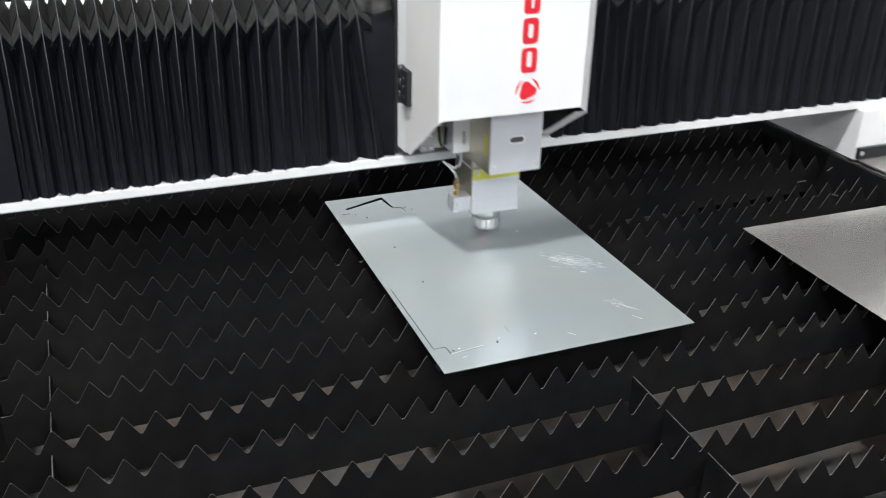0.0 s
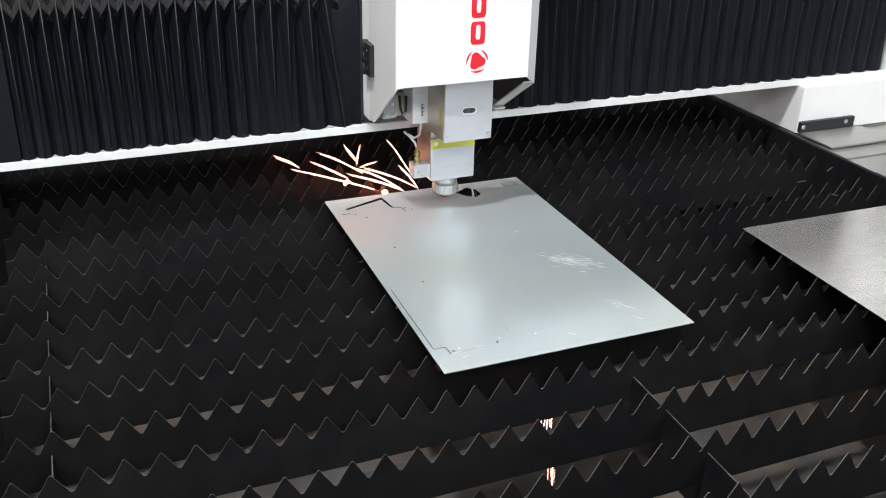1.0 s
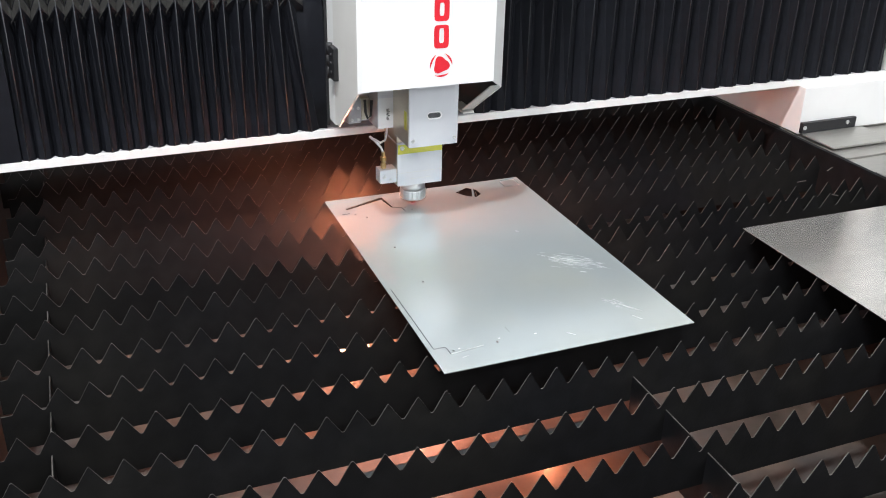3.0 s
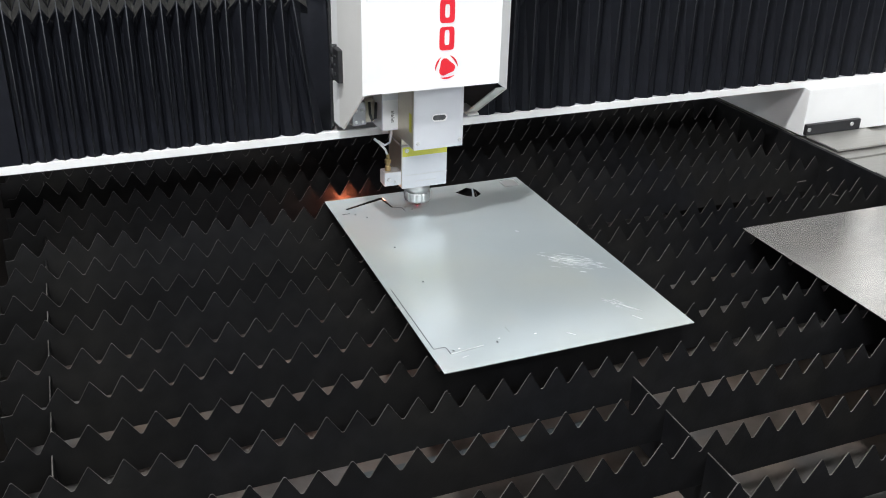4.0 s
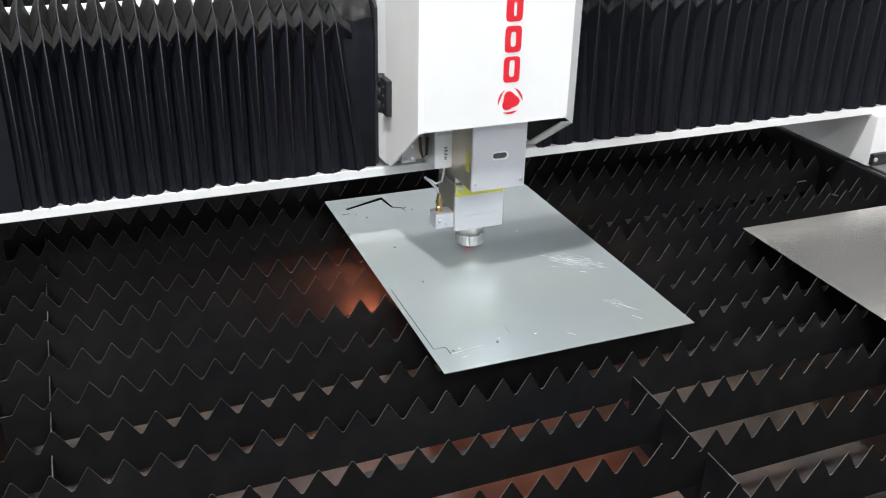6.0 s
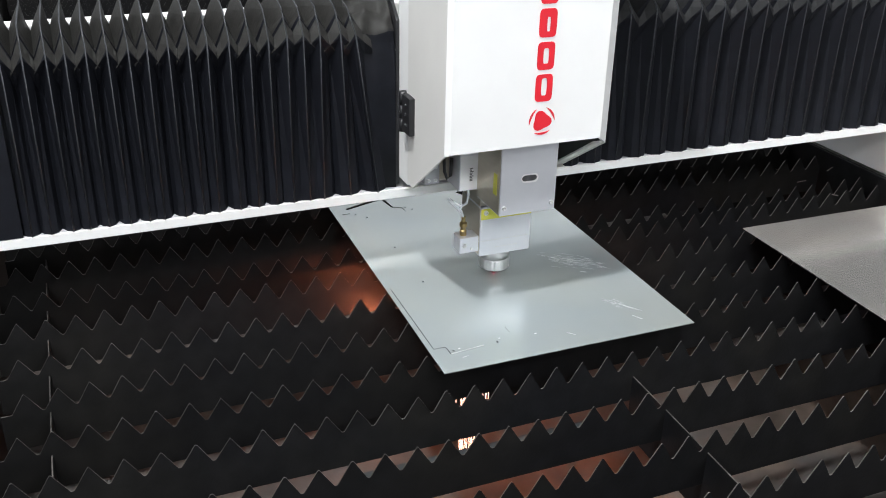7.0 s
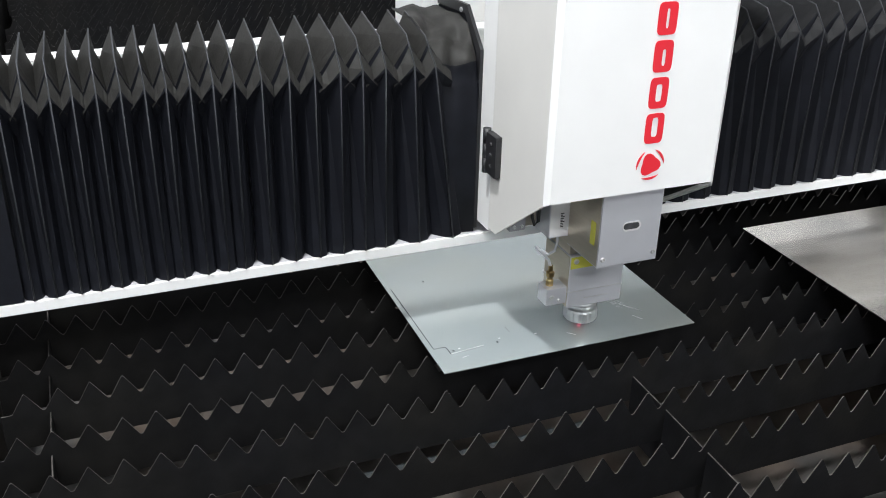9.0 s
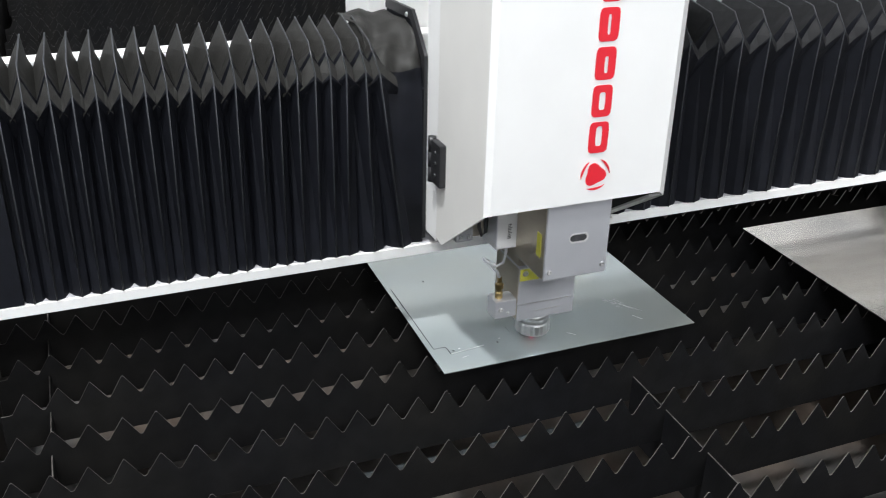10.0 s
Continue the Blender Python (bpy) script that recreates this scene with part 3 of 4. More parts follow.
    for z in (0.3005, 0.3265, 0.3525):
        part("knuckle", tube(bmesh.new(), [(-0.172, 0.062, z), (-0.172, 0.062, z + 0.0245)], 0.0068, 14), PLATE, hinge)
    for z in (0.32, 0.34, 0.358):
        screw(hinge, -0.176, 0.036, z, (-1, 0, 0), 0.0035, PLATE)
    # red mark and column of plain red shapes on the front
    face = lambda u, v, w: (u, -0.1552 - w, v)

    def rounded(cx, cz, rx, rz, power, n=32):
        pts = []
        for k in range(n):
            c, q = math.cos(math.tau * k / n), math.sin(math.tau * k / n)
            pts.append((cx + rx * math.copysign(abs(c) ** power, c), cz + rz * math.copysign(abs(q) ** power, q)))
        return pts

    def slotted(cx, cz, rx, rz, slot):
        """A plain rounded block with one upright slot: (shift, half width, half height)."""
        bm = bmesh.new()
        n = 32
        outer, inner = rounded(cx, cz, rx, rz, 0.35), rounded(cx + slot[0], cz + slot[3], slot[1], slot[2], 0.45)
        o = [bm.verts.new(face(*p, 0.0008)) for p in outer]
        i_ = [bm.verts.new(face(*p, 0.0008)) for p in inner]
        o2 = [bm.verts.new(face(*p, 0.0)) for p in outer]
        for k in range(n):
            k2 = (k + 1) % n
            bm.faces.new((o[k], o[k2], i_[k2], i_[k]))
            bm.faces.new((o2[k], o2[k2], o[k2], o[k]))
        part("emblem", bm, RED, ob, "plain red emblem shape")
    SLOTS = [(0.0, 0.0052, 0.0150, 0.002), (0.0, 0.0050, 0.0130, 0.0), (0.001, 0.0028, 0.0120, -0.002), (0.0, 0.0022, 0.0140, 0.0),
             (0.0, 0.0050, 0.0130, 0.0), (0.001, 0.0028, 0.0120, -0.002)]
    for k, slot in enumerate(SLOTS):
        slotted(0.0005, 0.4285 + k * 0.0545, 0.0160, 0.0235, slot)
    tri = []
    for k in range(3):
        a0 = math.pi / 2 + 0.35 + k * 2 * math.pi / 3
        for j in range(7):
            a = a0 + (j / 7) * 2 * math.pi / 3
            r = 0.0165 + 0.0028 * math.cos(3 * (a - a0))
            tri.append((0.001 + r * math.cos(a), 0.3705 + r * math.sin(a)))
    part("emblem", prism(bmesh.new(), tri, face, 0.0008), RED, ob, "plain red emblem shape")
    for k in range(3):
        a0 = math.pi / 2 + 0.5 + k * 2 * math.pi / 3
        arc = [(0.001 + 0.0245 * math.cos(a0 + t_ * 1.3), 0.3705 + 0.0245 * math.sin(a0 + t_ * 1.3)) for t_ in [i / 8 for i in range(9)]]
        inn = [(0.001 + (0.0245 - 0.0035 * math.sin(math.pi * t_) - 0.0004) * math.cos(a0 + t_ * 1.3), 0.3705 + (0.0245 - 0.0035 * math.sin(math.pi * t_) - 0.0004) * math.sin(a0 + t_ * 1.3)) for t_ in [i / 8 for i in range(9)]]
        part("emblem", prism(bmesh.new(), arc + inn[::-1], face, 0.0008), RED, ob)
    return ob


CARRIAGE = carriage()


# ---------------------------------------------------------------- the cutting head
def cutting_head():
    ob = thing("laser_cutting_head", "silver aluminium laser cutting head with a round nozzle", "cutting head")
    body = part("upper_body", one_box(-0.058, 0.053, -0.130, -0.030, 0.189, 0.42, 0.0025), ALU, ob)
    # rounded slot in the cover
    sl = ellipse(-0.010, 0.2565, 0.008, 0.0085, 10, math.pi / 2, 1.5 * math.pi) + ellipse(0.008, 0.2565, 0.008, 0.0085, 10, -math.pi / 2, math.pi / 2)
    slot = part("slot_rim", prism(bmesh.new(), sl, lambda u, v, w: (u, -0.1302 - w, v), 0.0008), RIM, body, "oval window with a bright rim")
    sl2 = [((u + 0.001) * 0.86 - 0.0022, 0.2572 + (v - 0.2565) * 0.66) for u, v in sl]
    part("window", prism(bmesh.new(), sl2, lambda u, v, w: (u, -0.1309 - w, v), 0.0004), PANE, slot, "dark window")
    for x in (-0.049, 0.045):
        screw(body, x, -0.130, 0.204, (0, -1, 0), 0.0042)
    # added thin plate: warm reflection of the left face put into its colour
    part("side_reflection", one_box(-0.0592, -0.0581, -0.127, -0.033, 0.192, 0.42, 0.0004), WARM_ALU, body, "thin tan plate that stands in for a warm reflection")
    part("sticker", one_box(-0.0600, -0.0594, -0.118, -0.104, 0.225, 0.265, 0.0), YELLOW, body, "yellow warning sticker")
    part("neck", one_box(-0.050, 0.050, -0.0295, 0.06, 0.166, 0.42, 0.002), WARM_ALU, ob)
    low = part("lower_block", one_box(-0.050, 0.057, -0.036, 0.055, 0.064, 0.1645, 0.003), ALU, ob)
    # the same tan reflection on the left face of the block
    part("side_reflection", one_box(-0.0512, -0.0501, -0.033, 0.052, 0.067, 0.163, 0.0004), WARM_ALU, low)
    part("groove", one_box(-0.0516, 0.0575, -0.0365, 0.0555, 0.095, 0.0965, 0.0), CHROME, low)
    part("groove", one_box(-0.018, 0.030, -0.0366, -0.0355, 0.079, 0.0805, 0.0), CHROME, low)
    part("sticker", one_box(-0.0495, 0.056, -0.0368, -0.0362, 0.141, 0.163, 0.0), YELLOW, low, "yellow strip")
    screw(low, -0.040, -0.0368, 0.155, (0, -1, 0), 0.005)
    sens = part("sensor_box", one_box(-0.094, -0.052, -0.030, 0.05, 0.203, 0.335, 0.003), ALU, ob)
    lab = part("label_sticker", one_box(-0.0925, -0.0535, -0.0307, -0.0302, 0.2055, 0.272, 0.0), PAPER, sens, "white sticker with small unreadable print")
    rnd = random.Random(9)
    for k in range(9):
        z = 0.222 + k * 0.0030
        part("print_bar", one_box(-0.074, -0.074 + rnd.uniform(0.004, 0.008), -0.0312, -0.0308, z, z + 0.0016), INK, lab)
    for z in (0.29, 0.31):
        part("print_bar", one_box(-0.084, -0.070, -0.0307, -0.0302, z, z + 0.003), INK, sens)
    fit_ = part("gas_port", one_box(-0.090, -0.0505, -0.032, 0.0, 0.074, 0.106, 0.002), ALU, ob)
    screw(fit_, -0.080, -0.032, 0.09, (0, -1, 0), 0.0045)
    screw(fit_, -0.066, -0.032, 0.082, (0, -1, 0), 0.003)
    part("brass_fitting", lathe(bmesh.new(), [(0.0065, 0), (0.0065, 0.01), (0.005, 0.012), (0.005, 0.016), (0.0072, 0.018), (0.0072, 0.026), (0.004, 0.028), (0.004, 0.038)],
                                (-0.077, -0.016, 0.106), 12, False), BRASS, fit_, "brass hose fitting")
    part("gas_tube", tube(bmesh.new(), [(-0.077, -0.016, 0.14), (-0.082, -0.016, 0.155), (-0.096, -0.014, 0.172), (-0.107, -0.012, 0.182)], 0.0026, 8), ALU, ob, "thin grey hose")
    part("gas_tube", tube(bmesh.new(), [(-0.098, -0.014, 0.176), (-0.084, -0.016, 0.166), (-0.073, -0.018, 0.172), (-0.069, -0.018, 0.19), (-0.069, -0.016, 0.205)], 0.0026, 8), ALU, ob)
    part("nozzle_neck", lathe(bmesh.new(), [(0.0280, 0.0425), (0.0280, 0.0635)], sides=40), CHROME, ob)
    ring = bmesh.new()
    n = 72
    prof = [(0.0250, 0.0185), (0.0285, 0.0205), (0.0304, 0.0235), (0.0304, 0.0395), (0.0290, 0.0425), (0.022, 0.0425)]
    rings = []
    for r, z in prof:
        rings.append([ring.verts.new(((r - (0.0013 if (k % 6 < 2 and 0.022 < z < 0.045) else 0)) * math.cos(2 * math.pi * k / n),
                                      (r - (0.0013 if (k % 6 < 2 and 0.022 < z < 0.045) else 0)) * math.sin(2 * math.pi * k / n), z)) for k in range(n)])
    for a, b in zip(rings, rings[1:]):
        for k in range(n):
            ring.faces.new((a[k], a[(k + 1) % n], b[(k + 1) % n], b[k]))
    ring.faces.new(rings[0][::-1])
    ring.faces.new(rings[-1])
    part("collar", ring, CHROME, ob, "knurled chrome clamping ring")
    noz = part("nozzle", lathe(bmesh.new(), [(0.004, 0.0045), (0.012, 0.012), (0.0135, 0.0195)], sides=24), COPPER, ob)
    part("pilot_dot", lathe(bmesh.new(), [(0.0022, 0.0036), (0.0022, 0.0044)], sides=12), PILOT, noz, "small red pilot light at the nozzle")
    return ob


HEAD = cutting_head()


# ---------------------------------------------------------------- what moves
# nozzle axis: seconds, x, y, lift of the head
PATH = [(0.0, 0.803, 1.699, 0.009), (0.1, 0.800, 1.762, 0.011), (0.2, 0.799, 1.834, 0.012), (0.3, 0.799, 1.893, 0.011), (0.4, 0.7985, 1.914, 0.004),
        (0.5, 0.7982, 1.9172, 0), (1.0, 0.7983, 1.9217, 0), (1.1, 0.7985, 1.926, 0.006), (1.2, 0.799, 1.950, 0.014), (1.3, 0.7985, 1.952, 0.008),
        (1.4, 0.7985, 1.952, 0.003), (1.5, 0.7986, 1.9513, 0), (2.0, 0.7967, 1.952, 0), (2.1, 0.787, 1.951, 0.011), (2.2, 0.746, 1.932, 0.011),
        (2.3, 0.7165, 1.920, 0.006), (2.4, 0.716, 1.919, 0.002), (2.5, 0.7156, 1.9184, 0), (2.7, 0.7145, 1.920, 0), (3.8, 0.7203, 1.894, 0),
        (4.0, 0.7201, 1.8978, 0), (4.1, 0.728, 1.889, 0.012), (4.2, 0.742, 1.858, 0.012), (4.3, 0.7445, 1.850, 0.004), (4.5, 0.7448, 1.8477, 0),
        (5.0, 0.7443, 1.8511, 0.0005), (5.1, 0.7443, 1.847, 0.011), (5.2, 0.744, 1.802, 0.014), (5.3, 0.744, 1.738, 0.015), (5.4, 0.744, 1.692, 0.012),
        (5.5, 0.7444, 1.690, 0.003), (5.7, 0.7438, 1.687, 0), (6.8, 0.7478, 1.5305, 0), (7.0, 0.7465, 1.531, 0), (7.2, 0.7500, 1.530, 0.001),
        (7.3, 0.747, 1.530, 0.002), (7.4, 0.736, 1.521, 0.010), (7.5, 0.7205, 1.4805, 0.009), (7.6, 0.714, 1.408, 0.014), (7.7, 0.716, 1.336, 0.015),
        (7.8, 0.7205, 1.308, 0.007), (7.9, 0.719, 1.292, 0.002), (8.0, 0.7195, 1.2935, 0), (8.6, 0.7178, 1.294, 0), (8.7, 0.7315, 1.290, 0.0115),
        (8.8, 0.7722, 1.2925, 0.012), (8.9, 0.800, 1.289, 0.008), (9.0, 0.8075, 1.2915, 0.001), (9.5, 0.8065, 1.2925, 0), (9.6, 0.805, 1.291, 0.002),
        (9.7, 0.7997, 1.2885, 0.006), (9.8, 0.7592, 1.285, 0.0125), (9.9, 0.7226, 1.284, 0.008), (10.0, 0.7066, 1.2825, 0)]


def nozzle(t):
    return Vector([float(np.interp(t, [p[0] for p in PATH], [p[k] for p in PATH])) for k in (1, 2)] + [0.0])


# ---------------------------------------------------------------- sparks and slag
def sheaf_mesh(seed, count, length, spread, thick, mat):
    """A sheaf of thin glowing streaks along +x."""
    rnd = random.Random(seed)
    bm = bmesh.new()
    for k in range(count):
        o = Vector((rnd.uniform(-0.5, 0.5) * length, rnd.gauss(0, spread), rnd.gauss(0, spread)))
        d = Vector((1, o.y * 4 + rnd.uniform(-0.09, 0.09), o.z * 4 + rnd.uniform(-0.09, 0.09))).normalized()
        L = length * rnd.uniform(0.25, 0.9)
        r = thick * rnd.uniform(0.5, 1.2)
        tube(bm, [o - d * L / 2, o + d * L * 0.2, o + d * L / 2 - Vector((0, 0, L * 0.03))], r, 3)
    return mesh_of("sparks", bm, mat)


def fan_mesh(seed, count, length, cone, thick, mat):
    """Thin streaks that start at one spot and spread in a cone round +x."""
    rnd = random.Random(seed)
    bm = bmesh.new()
    for k in range(count):
        a, q = radians(cone) * rnd.random() ** 0.6, rnd.uniform(0, math.tau)
        d = Vector((math.cos(a), math.sin(a) * math.cos(q), math.sin(a) * math.sin(q)))
        near, far = length * rnd.uniform(0.02, 0.35), length * rnd.uniform(0.4, 1.0)
        tube(bm, [d * near, d * (near + far) / 2, d * far], thick * rnd.uniform(0.5, 1.2), 3)
    return mesh_of("sparks", bm, mat)


def glob_mesh(seed, r, mat):
    rnd = random.Random(seed)
    bm = bmesh.new()
    bmesh.ops.create_icosphere(bm, subdivisions=2, radius=r)
    for v in bm.verts:
        v.co *= rnd.uniform(0.7, 1.25)
    return mesh_of("slag", bm, mat)


SHEAVES = [sheaf_mesh(k, 12, 0.10, 0.010, 0.00045, SPARK) for k in range(4)]
FINE = [sheaf_mesh(20 + k, 16, 0.12, 0.014, 0.00028, EMBER) for k in range(4)]
SHORT = [sheaf_mesh(40 + k, 7, 0.05, 0.006, 0.0006, SPARK) for k in range(4)]
SINGLE = [sheaf_mesh(60 + k, 2, 0.09, 0.004, 0.0006, EMBER) for k in range(4)]
DENSE = [sheaf_mesh(80 + k, 36, 0.085, 0.012, 0.00075, SPARK) for k in range(4)]
GLOBS = [glob_mesh(k, 0.007, SLAG_LIGHT) for k in range(3)]
DIM_GLOBS = [glob_mesh(k, 0.007, SLAG_LIGHT_DIM) for k in range(3)]
MID_GLOBS = [glob_mesh(k, 0.010, SLAG_LIGHT_MID) for k in range(3)]
RAYS = [sheaf_mesh(100 + k, 18, 0.075, 0.009, 0.00016, GOLD) for k in range(5)]
HAZE = [sheaf_mesh(110 + k, 26, 0.05, 0.013, 0.00020, PALE) for k in range(4)]
FANS = [fan_mesh(120 + k, 60, 0.12, 42, 0.00042, SPARK) for k in range(4)]
HOT_GLOBS = [glob_mesh(k, 0.010, SLAG_LIGHT_HOT) for k in range(3)]
SPARKS = []
# ends of the bright trails thrown out behind the sheet: far end, near end
TRAILS = [
        ((0.481, 2.153, 0.03), (0.665, 2.023, 0.0)),
        ((0.539, 2.182, 0.03), (0.624, 2.118, 0.0)),
        ((0.572, 2.238, 0.03), (0.671, 2.14, 0.0)),
        ((0.636, 2.1, 0.03), (0.726, 1.994, 0.0)),
        ((0.651, 2.111, 0.03), (0.759, 2.005, 0.0)),
        ((0.656, 2.263, 0.03), (0.673, 2.211, 0.0)),
        ((0.69, 2.242, 0.03), (0.672, 2.211, 0.0)),
        ((0.696, 2.125, 0.03), (0.673, 2.182, 0.0)),
        ((0.768, 2.28, 0.03), (0.785, 2.098, 0.0)),
        ((0.738, 2.085, 0.03), (0.763, 2.0, 0.0)),
        ((0.465, 2.248, 0.03), (0.526, 2.227, 0.0)),
        ((0.607, 2.079, 0.03), (0.721, 1.996, 0.0)),
    ]


def trail_mesh(seed, length):
    """One thick tapering trail along +x."""
    rnd = random.Random(seed)
    bm = bmesh.new()
    rings = []
    steps = 7
    for k in range(steps + 1):
        u = k / steps
        r = 0.0017 * (0.25 + 0.75 * math.sin(math.pi * min(1.0, 0.15 + u * 0.8))) * rnd.uniform(0.8, 1.15)
        c = Vector(((u - 0.5) * length, 0.006 * math.sin(u * 3 + seed) * length * 6, 0.10 * length * (0.25 - (u - 0.5) ** 2)))
        rings.append([bm.verts.new(c + Vector((0, r * math.cos(q), r * math.sin(q)))) for q in (0, 1.256, 2.513, 3.77, 5.027)])
    for a, b in zip(rings, rings[1:]):
        for q in range(5):
            bm.faces.new((a[q], a[(q + 1) % 5], b[(q + 1) % 5], b[q]))
    bm.faces.new(rings[0][::-1])
    bm.faces.new(rings[-1])
    return mesh_of("trail", bm, SPARK)


def spark(mesh, name, stages):
    """One sheaf: stages of (seconds, place, way). Before the first it is inside the casing above the nozzle or under the tray, after the last under the tray."""
    ob = new(name, mesh)
    label = {"spark_sheaf": "sheaf of glowing orange sparks thrown off by the cut", "slag_light": "glowing slag drop added under the sheet as light of the cut"}[name]
    tagged(ob, label, "sparks", "sparks of the cut")
    SPARKS.append((ob, stages))


def aimed(place, way):
    return Matrix.Translation(place) @ Vector(way).to_track_quat("X", "Z").to_matrix().to_4x4()


def spark_rows(stages):
    stages = [(round(t * FPS) / FPS, place, way) for t, place, way in stages]
    t0 = stages[0][0]
    up = Vector((0, -0.034, 0.275))
    if stages[0][1][2] < -0.005:
        rest = aimed((min(max(stages[0][1][0], -0.1), 1.8), stages[0][1][1], -0.63), stages[0][2])
        rows = [(0.0, rest)] + ([(t0 - 1 / FPS, rest)] if t0 > 0.05 else [])
    else:
        rows = [(t, aimed(nozzle(t) + up, (0, 0, -1))) for t in [p[0] for p in PATH if p[0] < t0 - 0.05]]
        rows.append((t0 - 1 / FPS, aimed(nozzle(t0 - 1 / FPS) + up, (0, 0, -1))))
    for t, place, way in stages:
        rows.append((t, aimed(place, way)))
    t1, last, way = stages[-1]
    under = Vector((min(max(last[0], -0.1), 1.8), last[1], -0.63))
    if rows[0][0] > 0:
        rows.insert(0, (0.0, rows[0][1]))
    flat = way if way[2] == 0 else (way[0], way[1], -0.6) if abs(way[0]) + abs(way[1]) > 0.05 else (0.3, 0.3, -0.6)
    if t1 + 0.067 < 9.95:
        rows.append((t1 + 0.067, aimed(under, flat)))
    rows.append((10.0, aimed(under, flat)))
    return rows


def fly(mesh, t0, start, vel, life, fall=2.0):
    """A sheaf flies from start with vel (m/s) for life seconds and drops towards the tray."""
    start, vel = Vector(start), Vector(vel)
    stages = []
    for k in range(4):
        q = life * k / 3
        p = start + vel * q - Vector((0, 0, 0.5 * fall * q * q))
        stages.append((t0 + q, p, vel - Vector((0, 0, fall * q))))
    spark(mesh, "spark_sheaf", stages)


def glow(t0, t1, a, b, k=0, hot=False):
    """A slag drop added as a light under the sheet from t0 to t1; then it falls."""
    spark({False: GLOBS, True: HOT_GLOBS, 2: MID_GLOBS, 3: DIM_GLOBS}[hot][k % 3], "slag_light", [(t0, Vector(a), (0, 0, -1)), (t1, Vector(b), (0, 0, -1))])


# where sparks burst below the cut: in the cut, on the slats under it and in the gaps below them
BURST_AT = [(0.0, -0.012, -0.015), (0.035, 0.0, -0.03), (-0.02, -0.005, -0.02), (0.03, -0.07, -0.11), (-0.05, -0.06, -0.24), (0.0, -0.06, -0.25),
            (0.08, -0.06, -0.26), (0.03, 0.07, -0.215), (0.09, 0.06, -0.20), (0.06, 0.07, -0.24), (0.14, -0.07, -0.27)]
BURST_Z = -0.19


def burst_mesh(seed):
    """Fans of streaks bursting downwards from all those places at once."""
    rnd = random.Random(seed)
    bm = bmesh.new()
    for place in BURST_AT:
        axis = Vector((rnd.gauss(0.1, 0.2), -0.15, -1)).to_track_quat("X", "Z").to_matrix()
        at = Vector(place) + Vector((rnd.gauss(0, 0.01), 0, -BURST_Z))
        for k in range(64):
            a, q = radians(46) * rnd.random() ** 0.6, rnd.uniform(0, math.tau)
            d = axis @ Vector((math.cos(a), math.sin(a) * math.cos(q), math.sin(a) * math.sin(q)))
            near, far = 0.11 * rnd.uniform(0.02, 0.35), 0.11 * rnd.uniform(0.4, 1.0)
            tube(bm, [at + d * near, at + d * far], 0.0007 * rnd.uniform(0.5, 1.2), 3)
    return mesh_of("sparks", bm, SPARK)


BURSTS = [burst_mesh(140 + k) for k in range(5)]


def fans(t0, t1, seed):
    """Fans of sparks that keep bursting downwards from the cut and again where they meet the lower slats."""
    t, k = t0, seed
    while t < t1:
        c = nozzle(t) + Vector((0, 0, BURST_Z))
        level = (1, 0, 0)
        spark(BURSTS[k % 5], "spark_sheaf", [(t, c, level), (t + 0.0667, c - Vector((0, 0, 0.01)), level), (t + 0.1, c - Vector((0, 0, 0.06)), level)])
        k += 1
        t += 0.1


def stream(t0, t1, count, seed, fan=0.5, meshes=None):
    """Sparks that fall from the cut through the slats into the tray."""
    rnd = random.Random(seed)
    meshes = meshes or SHEAVES
    for k in range(count):
        t = t0 + (t1 - t0) * (k + rnd.random()) / count
        c = nozzle(t) + Vector((rnd.gauss(0, 0.032), rnd.uniform(-0.02, 0.02), -0.075))
        way = Vector((rnd.gauss(0.08, fan * 0.5), rnd.gauss(0.0, fan * 0.3), -1.0)).normalized()
        fly(meshes[k % 4], t, c, way * (2.6 if k % 2 else 1.5), 0.14, 1.0)


